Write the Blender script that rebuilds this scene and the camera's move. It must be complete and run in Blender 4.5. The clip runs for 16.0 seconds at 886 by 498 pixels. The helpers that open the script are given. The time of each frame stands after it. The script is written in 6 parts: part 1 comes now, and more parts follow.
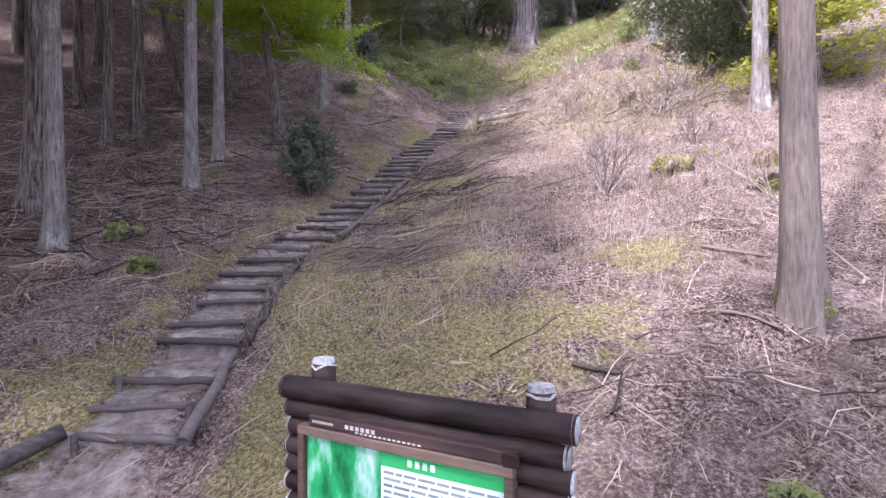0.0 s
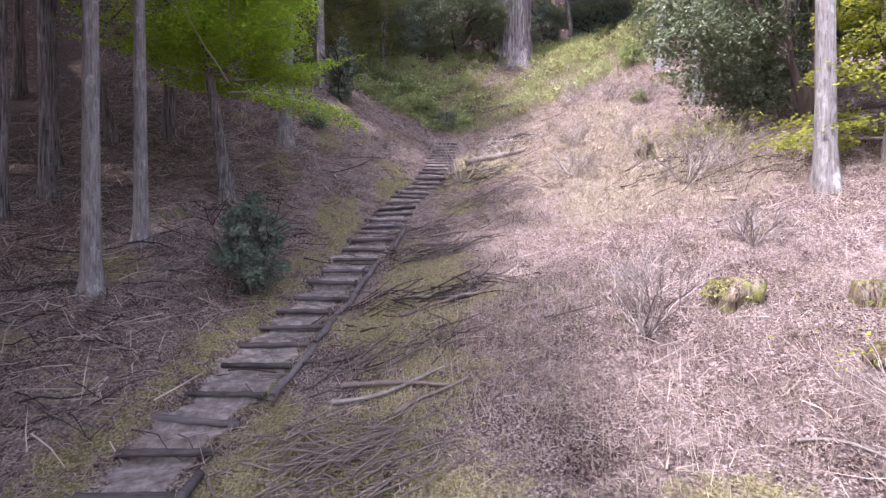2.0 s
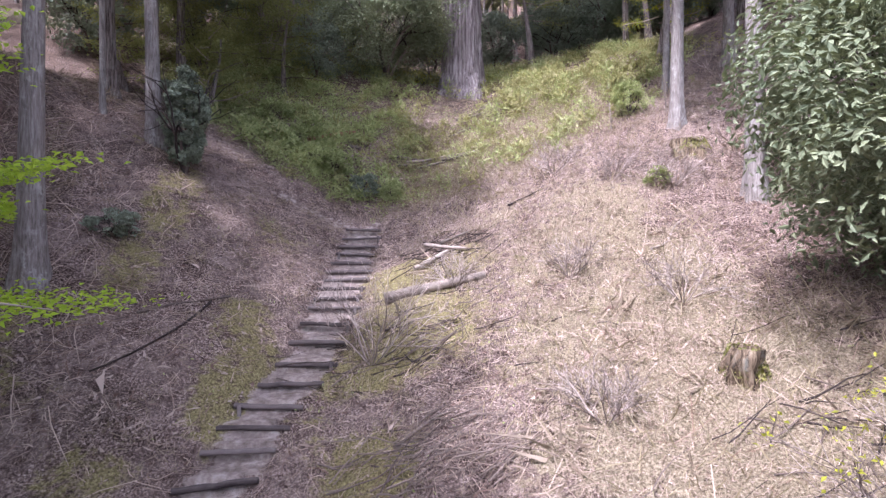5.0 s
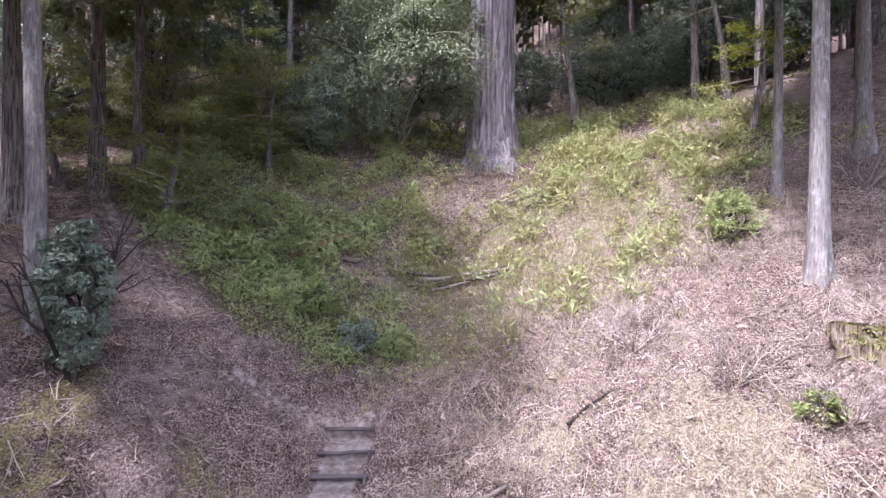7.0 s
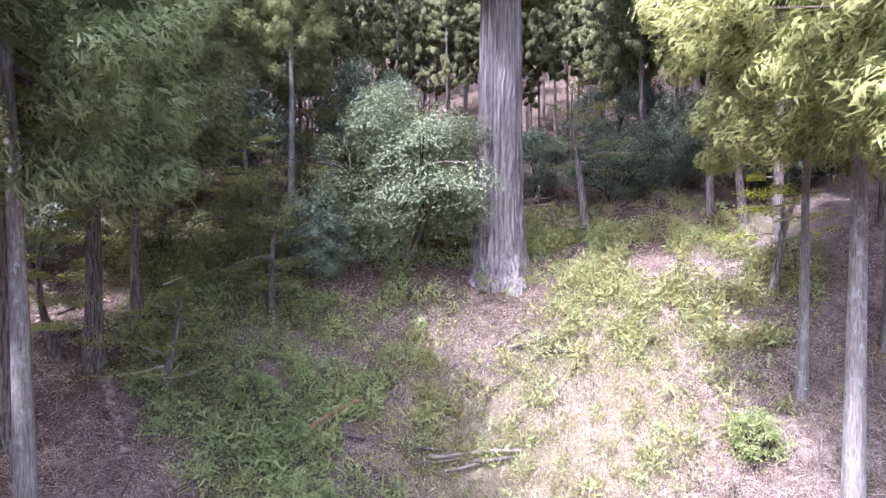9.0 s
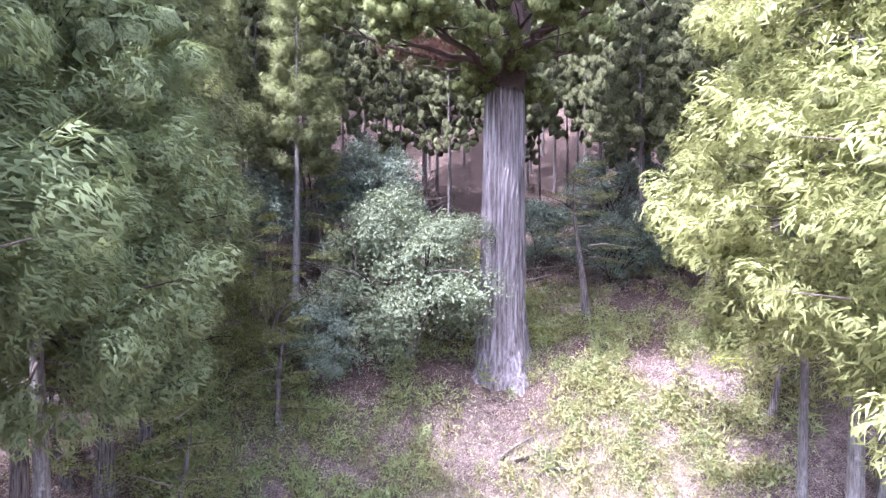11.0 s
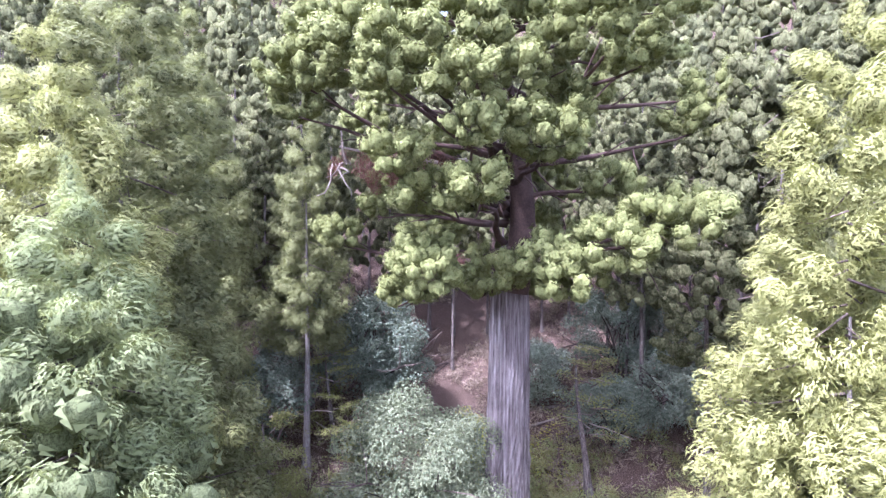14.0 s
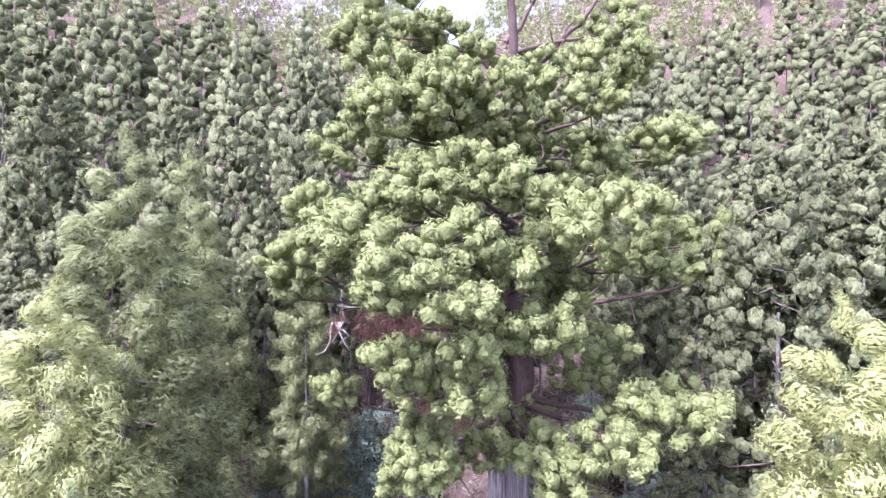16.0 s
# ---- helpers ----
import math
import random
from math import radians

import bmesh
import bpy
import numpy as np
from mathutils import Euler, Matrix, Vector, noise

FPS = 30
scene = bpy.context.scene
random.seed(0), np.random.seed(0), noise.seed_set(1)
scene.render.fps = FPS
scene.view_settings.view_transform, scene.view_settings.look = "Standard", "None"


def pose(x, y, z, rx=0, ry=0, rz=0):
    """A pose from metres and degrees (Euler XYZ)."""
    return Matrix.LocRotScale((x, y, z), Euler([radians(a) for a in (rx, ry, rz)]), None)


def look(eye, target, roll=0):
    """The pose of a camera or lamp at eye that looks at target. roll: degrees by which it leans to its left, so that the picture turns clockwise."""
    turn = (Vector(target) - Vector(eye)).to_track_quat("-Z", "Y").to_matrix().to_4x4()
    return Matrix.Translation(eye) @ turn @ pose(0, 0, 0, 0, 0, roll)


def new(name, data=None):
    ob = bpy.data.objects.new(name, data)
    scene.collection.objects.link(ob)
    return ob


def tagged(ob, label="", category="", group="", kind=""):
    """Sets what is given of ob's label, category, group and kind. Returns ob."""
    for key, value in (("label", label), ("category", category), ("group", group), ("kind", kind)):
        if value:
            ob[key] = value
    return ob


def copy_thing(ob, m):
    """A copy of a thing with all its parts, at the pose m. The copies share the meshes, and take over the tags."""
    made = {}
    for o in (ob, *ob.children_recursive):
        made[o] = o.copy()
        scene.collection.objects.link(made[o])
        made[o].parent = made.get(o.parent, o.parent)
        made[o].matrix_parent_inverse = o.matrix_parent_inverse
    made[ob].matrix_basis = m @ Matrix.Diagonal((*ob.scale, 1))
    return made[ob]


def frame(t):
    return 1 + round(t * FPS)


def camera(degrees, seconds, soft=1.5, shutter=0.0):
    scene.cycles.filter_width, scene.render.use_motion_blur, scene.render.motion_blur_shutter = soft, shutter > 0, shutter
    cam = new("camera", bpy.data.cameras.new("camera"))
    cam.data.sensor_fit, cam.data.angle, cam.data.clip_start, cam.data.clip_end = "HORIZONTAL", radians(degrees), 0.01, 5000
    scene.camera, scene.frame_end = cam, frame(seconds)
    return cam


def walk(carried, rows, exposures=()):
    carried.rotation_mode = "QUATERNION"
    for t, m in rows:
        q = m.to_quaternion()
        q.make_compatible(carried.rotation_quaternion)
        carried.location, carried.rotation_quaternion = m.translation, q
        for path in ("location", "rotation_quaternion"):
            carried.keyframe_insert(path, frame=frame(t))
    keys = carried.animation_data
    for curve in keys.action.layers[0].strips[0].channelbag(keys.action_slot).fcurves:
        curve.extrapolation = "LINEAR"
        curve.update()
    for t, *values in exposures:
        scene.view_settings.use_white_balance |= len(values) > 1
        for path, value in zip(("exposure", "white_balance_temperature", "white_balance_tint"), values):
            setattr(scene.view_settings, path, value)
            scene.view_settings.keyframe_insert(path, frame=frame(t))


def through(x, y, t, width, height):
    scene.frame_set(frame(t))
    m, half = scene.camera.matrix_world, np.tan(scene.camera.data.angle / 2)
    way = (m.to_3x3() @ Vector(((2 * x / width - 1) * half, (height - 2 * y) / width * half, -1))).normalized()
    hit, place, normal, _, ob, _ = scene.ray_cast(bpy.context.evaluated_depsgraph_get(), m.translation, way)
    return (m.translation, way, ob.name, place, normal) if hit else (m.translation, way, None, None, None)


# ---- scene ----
cam = camera(81.4, 16.0, soft=1.4)
PATH = [
    (0, (0.741, -0.083, 0.186), (0.718, 1.916, 0.176), -0.1),
    (0.5, (0.808, 0.523, 0.805), (0.77, 2.522, 0.795), -0.1),
    (1, (0.856, 1.14, 1.447), (0.808, 3.139, 1.434), -0.1),
    (1.5, (0.871, 1.854, 1.986), (0.818, 3.853, 1.976), 0.1),
    (2, (0.873, 2.856, 2.523), (0.896, 4.855, 2.51), 0.0),
    (2.5, (0.893, 4.114, 3.066), (1.01, 6.11, 3.053), -0.1),
    (3, (0.931, 5.515, 3.642), (1.141, 7.504, 3.627), -0.2),
    (3.5, (1.123, 6.981, 4.273), (1.375, 8.965, 4.259), -0.3),
    (4, (1.375, 8.48, 5.158), (1.656, 10.46, 5.141), -0.3),
    (4.2, (1.477, 9.084, 5.557), (1.757, 11.064, 5.537), -0.3),
    (6.3, (2.487, 14.829, 9.513), (2.64, 16.823, 9.522), -0.0),
    (6.5, (2.526, 15.357, 10.016), (2.676, 17.351, 10.027), 0.0),
    (7, (2.585, 16.561, 11.377), (2.729, 18.556, 11.387), 0.0),
    (7.5, (2.607, 17.304, 12.966), (2.746, 19.3, 12.961), 0.0),
    (8, (2.498, 17.411, 14.515), (2.64, 19.406, 14.5), 0.0),
    (8.5, (2.38, 17.313, 15.877), (2.523, 19.308, 15.857), 0.1),
    (8.7, (2.416, 17.261, 16.364), (2.554, 19.256, 16.341), -0.1),
    (10.8, (2.135, 16.978, 20.694), (2.279, 18.972, 20.678), 0.1),
    (11, (2.066, 16.943, 21.171), (2.217, 18.937, 21.159), 0.2),
    (11.5, (1.968, 16.81, 22.599), (2.121, 18.804, 22.582), 0.2),
    (12, (1.901, 16.697, 24.155), (2.053, 18.691, 24.13), 0.1),
    (12.5, (1.804, 16.586, 25.809), (1.955, 18.58, 25.776), 0.2),
    (13, (1.703, 16.47, 27.47), (1.855, 18.463, 27.431), 0.1),
    (13.5, (1.653, 16.441, 29.108), (1.806, 18.435, 29.066), 0.0),
    (14, (1.605, 16.374, 30.74), (1.761, 18.367, 30.695), 0.1),
    (14.5, (1.529, 16.301, 32.306), (1.691, 18.294, 32.261), -0.0),
    (15, (1.594, 16.289, 33.885), (1.753, 18.283, 33.891), 0.0),
    (15.5, (1.588, 16.241, 35.458), (1.747, 18.235, 35.468), -0.0),
    (16, (1.609, 16.253, 37.069), (1.768, 18.246, 37.073), 0.0),
]
walk(cam, [(t, look(eye, target, roll)) for t, eye, target, roll in PATH],
     exposures=[(0, 2.36, 5620, 23), (4.2, 2.25, 5620, 22), (6.3, 2.28, 5550, 21), (8.7, 2.85, 5350, 22), (11, 3.16, 5170, 25), (13.5, 2.94, 5180, 27), (16, 2.68, 5180, 29)])

# ---- light ----
SUN_FROM = Vector((-0.40, -0.37, 0.84)).normalized()
world = bpy.data.worlds.new("world")
scene.world = world
world.use_nodes = True
wn = world.node_tree.nodes
sky = wn.new("ShaderNodeTexSky")
sky.sky_type = "NISHITA"
sky.sun_disc = False
sky.sun_elevation = math.asin(SUN_FROM.z)
sky.sun_rotation = math.atan2(SUN_FROM.x, SUN_FROM.y)
sky.air_density, sky.dust_density = 1.0, 4.0
wn["Background"].inputs[1].default_value = 0.15
haze = wn.new("ShaderNodeHueSaturation")  # thin white haze pales the blue
haze.inputs["Saturation"].default_value = 0.45
world.node_tree.links.new(sky.outputs[0], haze.inputs["Color"])
world.node_tree.links.new(haze.outputs[0], wn["Background"].inputs[0])
sun = new("sun", bpy.data.lights.new("sun", "SUN"))
sun.data.energy, sun.data.angle, sun.data.color = 1.75, radians(3.0), (1.0, 0.95, 0.9)
sun.matrix_world = look((0, 0, 80), Vector((0, 0, 80)) - SUN_FROM)

# ---- materials ----
def material(name):
    m = bpy.data.materials.new(name)
    m.use_nodes = True
    t = m.node_tree
    return m, t, t.nodes["Principled BSDF"], t.nodes["Material Output"]


def link(t, a, b):
    t.links.new(a, b)


def noise_tex(t, vec, scale, detail=4.0, rough=0.6):
    n = t.nodes.new("ShaderNodeTexNoise")
    n.inputs["Scale"].default_value = scale
    n.inputs["Detail"].default_value = detail
    n.inputs["Roughness"].default_value = rough
    if vec is not None:
        link(t, vec, n.inputs["Vector"])
    return n.outputs["Fac"]


def ramp(t, fac, stops):
    n = t.nodes.new("ShaderNodeValToRGB")
    e = n.color_ramp.elements
    while len(e) < len(stops):
        e.new(0.5)
    for el, (p, c) in zip(e, stops):
        el.position, el.color = p, (*c, 1)
    link(t, fac, n.inputs["Fac"])
    return n.outputs["Color"]


def mix(t, fac, a, b, mode="MIX"):
    n = t.nodes.new("ShaderNodeMix")
    n.data_type, n.blend_type = "RGBA", mode
    for sock, v in ((n.inputs[0], fac), (n.inputs[6], a), (n.inputs[7], b)):
        if isinstance(v, (int, float)):
            sock.default_value = v
        elif isinstance(v, tuple):
            sock.default_value = (*v, 1)
        else:
            link(t, v, sock)
    return n.outputs[2]


def math_node(t, op, a, b):
    n = t.nodes.new("ShaderNodeMath")
    n.operation = op
    for sock, v in zip(n.inputs, (a, b)):
        if isinstance(v, (int, float)):
            sock.default_value = v
        else:
            link(t, v, sock)
    return n.outputs[0]


def stretched(t, sx, sy, sz, coord="Object"):
    c = t.nodes.new("ShaderNodeTexCoord")
    mp = t.nodes.new("ShaderNodeMapping")
    mp.inputs["Scale"].default_value = (sx, sy, sz)
    link(t, c.outputs[coord], mp.inputs["Vector"])
    return mp.outputs[0]


def bump(t, height, strength, distance, bsdf):
    b = t.nodes.new("ShaderNodeBump")
    b.inputs["Strength"].default_value = strength
    b.inputs["Distance"].default_value = distance
    link(t, height, b.inputs["Height"])
    link(t, b.outputs[0], bsdf.inputs["Normal"])


def leaf_material(name, dark, mid, light, rough=0.55, through=0.35, patch=0.6, gloss=0.35, relief=0.0, spread=0.42):
    """Foliage: colour varies from leaf to leaf and in patches, and some light passes through."""
    m, t, b, out = material(name)
    g = t.nodes.new("ShaderNodeNewGeometry")
    oi = t.nodes.new("ShaderNodeObjectInfo")
    v = noise_tex(t, stretched(t, patch, patch, patch), 1.0, 3.0)
    f = math_node(t, "MULTIPLY", g.outputs["Random Per Island"], spread)
    f = math_node(t, "ADD", f, math_node(t, "MULTIPLY", v, 0.75))
    f = math_node(t, "ADD", f, math_node(t, "MULTIPLY", oi.outputs["Random"], 0.34))
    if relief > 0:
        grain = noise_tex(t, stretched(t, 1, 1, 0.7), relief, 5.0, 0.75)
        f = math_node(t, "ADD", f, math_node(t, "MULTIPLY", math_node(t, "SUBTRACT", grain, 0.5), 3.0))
    c = ramp(t, f, [(0.25, dark), (0.62, mid), (1.0, light)])
    link(t, c, b.inputs["Base Color"])
    b.inputs["Roughness"].default_value = rough
    b.inputs["Specular IOR Level"].default_value = gloss
    if relief > 0:
        bump(t, grain, 1.0, 1.2 / relief, b)
    tr = t.nodes.new("ShaderNodeBsdfTranslucent")
    link(t, mix(t, 0.5, c, (0.30, 0.33, 0.09)), tr.inputs["Color"])
    ms = t.nodes.new("ShaderNodeMixShader")
    ms.inputs[0].default_value = through
    link(t, b.outputs[0], ms.inputs[1])
    link(t, tr.outputs[0], ms.inputs[2])
    link(t, ms.outputs[0], out.inputs["Surface"])
    return m


INSIDE = {}


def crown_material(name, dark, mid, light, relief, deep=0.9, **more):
    """Foliage for the sprays of a crown, and a finely grained tone, darkened for shade, for the inside of the sprigs.
    """
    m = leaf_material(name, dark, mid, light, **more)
    # darker than the sprays: shade of the gaps put into the colour
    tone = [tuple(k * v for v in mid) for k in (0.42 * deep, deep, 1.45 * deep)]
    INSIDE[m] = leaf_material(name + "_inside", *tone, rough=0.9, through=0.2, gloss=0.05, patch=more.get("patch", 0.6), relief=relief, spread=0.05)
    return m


def bark_material(name, dark, mid, light, lichen=(0.42, 0.42, 0.38), grain=24.0, stretch=0.07, blotch=0.35, moss=None, spread=(0.38, 0.66)):
    """Fibrous bark: long vertical furrows, lichen blotches, and moss where given."""
    m, t, b, out = material(name)
    fib = noise_tex(t, stretched(t, 1, 1, stretch), grain, 6.0, 0.7)
    big = noise_tex(t, stretched(t, 1, 1, 0.4), 1.3, 3.0)
    c = ramp(t, fib, [(spread[0], dark), (0.5, mid), (spread[1], light)])
    spots = ramp(t, noise_tex(t, stretched(t, 1, 1, 0.6), 5.0, 6.0, 0.75), [(0.52, (0, 0, 0)), (0.62, (1, 1, 1))])
    f = math_node(t, "MULTIPLY", ramp(t, big, [(0.35, (0, 0, 0)), (0.65, (1, 1, 1))]), blotch)
    c = mix(t, math_node(t, "MULTIPLY", f, spots), c, lichen)
    if moss:
        c = mix(t, math_node(t, "MULTIPLY", ramp(t, noise_tex(t, stretched(t, 1, 1, 1), 2.4, 5.0), [(0.5, (0, 0, 0)), (0.62, (1, 1, 1))]), 0.8), c, moss)
    link(t, c, b.inputs["Base Color"])
    b.inputs["Roughness"].default_value = 0.92
    b.inputs["Specular IOR Level"].default_value = 0.15
    bump(t, fib, 0.8, 0.018, b)
    return m


def plain_material(name, dark, light, scale=14.0, rough=0.85, depth=0.01, stretch=(1, 1, 1), per_piece=0.25):
    m, t, b, out = material(name)
    g = t.nodes.new("ShaderNodeNewGeometry")
    oi = t.nodes.new("ShaderNodeObjectInfo")
    n = noise_tex(t, stretched(t, *stretch), scale, 6.0, 0.7)
    n2 = noise_tex(t, stretched(t, 1, 1, 1), scale * 0.12, 3.0)
    f = math_node(t, "ADD", math_node(t, "MULTIPLY", n, 0.6), math_node(t, "MULTIPLY", n2, 0.4))
    r = math_node(t, "ADD", g.outputs["Random Per Island"], oi.outputs["Random"])
    f = math_node(t, "ADD", f, math_node(t, "MULTIPLY", math_node(t, "SUBTRACT", r, 1.0), per_piece))
    link(t, ramp(t, f, [(0.3, dark), (0.7, light)]), b.inputs["Base Color"])
    b.inputs["Roughness"].default_value = rough
    b.inputs["Specular IOR Level"].default_value = 0.2
    bump(t, n, 0.6, depth, b)
    return m


def ground_material():
    """Forest floor: litter, with moss, bare trodden earth, dry grass and green growth where the cover says."""
    m, t, b, out = material("forest_floor")
    o = stretched(t, 1, 1, 1)
    fine = noise_tex(t, o, 26.0, 8.0, 0.78)
    mid = noise_tex(t, o, 5.0, 6.0, 0.7)
    broad = noise_tex(t, o, 0.7, 4.0, 0.6)
    litter = ramp(t, fine, [(0.41, (0.022, 0.014, 0.012)), (0.475, (0.105, 0.07, 0.06)), (0.53, (0.235, 0.17, 0.15)), (0.61, (0.53, 0.43, 0.39))])
    litter = mix(t, ramp(t, noise_tex(t, o, 1.9, 5.0, 0.7), [(0.44, (0, 0, 0)), (0.58, (0.6, 0.6, 0.6))]), litter, mix(t, 1.0, litter, (0.34, 0.30, 0.27), 'MULTIPLY'))
    litter = mix(t, ramp(t, broad, [(0.4, (0, 0, 0)), (0.65, (0.55, 0.55, 0.55))]), litter, ramp(t, mid, [(0.38, (0.09, 0.058, 0.05)), (0.6, (0.38, 0.29, 0.265))]))
    moss = ramp(t, fine, [(0.38, (0.07, 0.05, 0.032)), (0.5, (0.19, 0.16, 0.075)), (0.64, (0.40, 0.35, 0.18))])
    earth = ramp(t, mid, [(0.3, (0.13, 0.098, 0.088)), (0.5, (0.27, 0.215, 0.195)), (0.7, (0.47, 0.40, 0.37))])
    dry = ramp(t, fine, [(0.36, (0.06, 0.044, 0.031)), (0.48, (0.19, 0.15, 0.103)), (0.62, (0.39, 0.33, 0.245))])
    green = ramp(t, fine, [(0.36, (0.035, 0.03, 0.02)), (0.5, (0.12, 0.10, 0.062)), (0.62, (0.27, 0.235, 0.15))])
    at = t.nodes.new("ShaderNodeAttribute")
    at.attribute_name = "cover"
    sep = t.nodes.new("ShaderNodeSeparateColor")
    link(t, at.outputs["Color"], sep.inputs[0])
    at2 = t.nodes.new("ShaderNodeAttribute")
    at2.attribute_name = "trodden"
    edge = math_node(t, "MULTIPLY", math_node(t, "SUBTRACT", math_node(t, "ADD", math_node(t, "MULTIPLY", mid, 0.6), math_node(t, "MULTIPLY", broad, 0.4)), 0.5), 2.6)

    def mask(v):
        return ramp(t, math_node(t, "ADD", v, edge), [(0.38, (0, 0, 0)), (0.62, (1, 1, 1))])
    needles = ramp(t, fine, [(0.40, (0.022, 0.013, 0.0105)), (0.5, (0.095, 0.062, 0.05)), (0.62, (0.28, 0.205, 0.17))])
    c = mix(t, mask(at.outputs["Alpha"]), litter, needles)
    c = mix(t, mask(sep.outputs[2]), c, dry)
    c = mix(t, mask(sep.outputs[1]), c, green)
    c = mix(t, mask(sep.outputs[0]), c, moss)
    c = mix(t, mask(at2.outputs["Fac"]), c, earth)
    link(t, c, b.inputs["Base Color"])
    b.inputs["Roughness"].default_value = 0.95
    b.inputs["Specular IOR Level"].default_value = 0.1
    h = math_node(t, "ADD", math_node(t, "MULTIPLY", fine, 0.5), mid)
    bump(t, h, 0.9, 0.09, b)
    return m


M_GROUND = ground_material()
M_SUGI = crown_material("sugi_foliage", (0.174, 0.20, 0.098), (0.27, 0.302, 0.148), (0.378, 0.40, 0.206), 22.0, through=0.4, gloss=0.08, spread=0.08)
# darker green for the back-left crowns: their shade is put into the colour
M_SUGI_SHADED = crown_material("sugi_foliage_shaded", (0.155, 0.162, 0.078), (0.24, 0.247, 0.118), (0.33, 0.33, 0.165), 20.0, through=0.36, gloss=0.08, spread=0.08)
M_SUGI_MID = crown_material("sugi_foliage_fresh", (0.235, 0.238, 0.105), (0.365, 0.362, 0.152), (0.48, 0.465, 0.21), 22.0, through=0.36, gloss=0.08, spread=0.08)
M_SUGI_GOLD = crown_material("sugi_foliage_golden", (0.19, 0.192, 0.078), (0.295, 0.295, 0.115), (0.385, 0.375, 0.15), 22.0, through=0.3, gloss=0.08, spread=0.1)
M_CEDAR = crown_material("old_cedar_foliage", (0.11, 0.123, 0.05), (0.2, 0.213, 0.082), (0.33, 0.335, 0.137), 15.0, patch=0.6, through=0.14, gloss=0.08, spread=0.07)
M_HILL = crown_material("hill_foliage", (0.155, 0.16, 0.085), (0.232, 0.234, 0.122), (0.30, 0.295, 0.16), 8.0, patch=0.12, through=0.34, gloss=0.05, spread=0.07)
M_BARE = leaf_material("bare_far_woods", (0.26, 0.21, 0.20), (0.42, 0.36, 0.34), (0.60, 0.55, 0.52), patch=0.1, through=0.2)
M_CAMELLIA = leaf_material("camellia_leaf", (0.04, 0.052, 0.032), (0.11, 0.132, 0.08), (0.24, 0.262, 0.165), rough=0.55, through=0.16, gloss=0.15)
M_HOLLY = leaf_material("holly_leaf", (0.055, 0.075, 0.056), (0.135, 0.165, 0.122), (0.26, 0.29, 0.215), rough=0.5, through=0.14, gloss=0.3)
M_MAPLE = leaf_material("maple_leaf", (0.24, 0.38, 0.015), (0.38, 0.56, 0.03), (0.54, 0.70, 0.06), through=0.6, gloss=0.2)
M_YOUNG = leaf_material("young_leaf", (0.20, 0.22, 0.012), (0.36, 0.36, 0.03), (0.55, 0.52, 0.07), through=0.5)
M_UNDER = leaf_material("undergrowth_leaf", (0.085, 0.105, 0.045), (0.235, 0.275, 0.11), (0.44, 0.47, 0.22), through=0.5, spread=0.55, patch=1.2)
M_BRACKEN = leaf_material("yellow_green_bracken", (0.10, 0.085, 0.04), (0.27, 0.24, 0.10), (0.45, 0.42, 0.21), through=0.45, spread=0.5, patch=1.0)
M_OLIVE = leaf_material("olive_leaf", (0.09, 0.09, 0.03), (0.20, 0.20, 0.07), (0.36, 0.35, 0.13), through=0.4)
M_DEADLEAF = leaf_material("dead_foliage", (0.045, 0.018, 0.015), (0.11, 0.046, 0.04), (0.22, 0.11, 0.09), through=0.1, gloss=0.1)
M_DRY = leaf_material("dry_grass", (0.10, 0.07, 0.042), (0.25, 0.195, 0.12), (0.44, 0.37, 0.25), through=0.2)
M_STALK = leaf_material("dry_stalk", (0.08, 0.052, 0.04), (0.25, 0.185, 0.145), (0.52, 0.43, 0.35), rough=0.9, through=0.1, gloss=0.1)
M_TWIG = leaf_material("twig_litter", (0.035, 0.02, 0.015), (0.17, 0.102, 0.078), (0.46, 0.355, 0.295), rough=0.9, through=0.0, gloss=0.1, spread=0.7)
M_LIMB = plain_material("dark_limb_bark", (0.025, 0.016, 0.014), (0.115, 0.074, 0.064), 12.0, rough=0.95)
M_BRANCH = plain_material("bare_branch", (0.10, 0.072, 0.065), (0.46, 0.37, 0.34), 30.0, per_piece=0.5)
M_BARK = bark_material("sugi_bark", (0.04, 0.030, 0.028), (0.14, 0.112, 0.104), (0.29, 0.25, 0.235))
M_BARK_PALE = bark_material("pale_lichen_bark", (0.09, 0.075, 0.07), (0.20, 0.172, 0.162), (0.33, 0.30, 0.285), lichen=(0.48, 0.47, 0.45), blotch=0.7, grain=30.0, stretch=0.10, spread=(0.32, 0.72))
M_BARK_SMOOTH = bark_material("smooth_brown_bark", (0.13, 0.10, 0.086), (0.215, 0.172, 0.15), (0.30, 0.25, 0.22), blotch=0.12, grain=34.0, stretch=0.12, spread=(0.34, 0.70))
M_SHRUB = plain_material("pale_shrub_twig", (0.15, 0.115, 0.10), (0.46, 0.38, 0.345), 30.0, per_piece=0.5)
M_BRUSH = plain_material("dark_brushwood", (0.038, 0.028, 0.025), (0.20, 0.152, 0.132), 30.0, per_piece=0.6)
M_CEDAR_BARK = bark_material("old_cedar_bark", (0.045, 0.034, 0.035), (0.22, 0.182, 0.185), (0.50, 0.45, 0.46), grain=8.0, stretch=0.04, blotch=0.15, spread=(0.32, 0.74))
M_LOG = plain_material("weathered_log", (0.03, 0.022, 0.022), (0.16, 0.13, 0.125), 18.0, stretch=(0.12, 1, 1))
M_POLE = plain_material("grey_fallen_log", (0.08, 0.06, 0.05), (0.40, 0.335, 0.295), 16.0, stretch=(1, 1, 1))
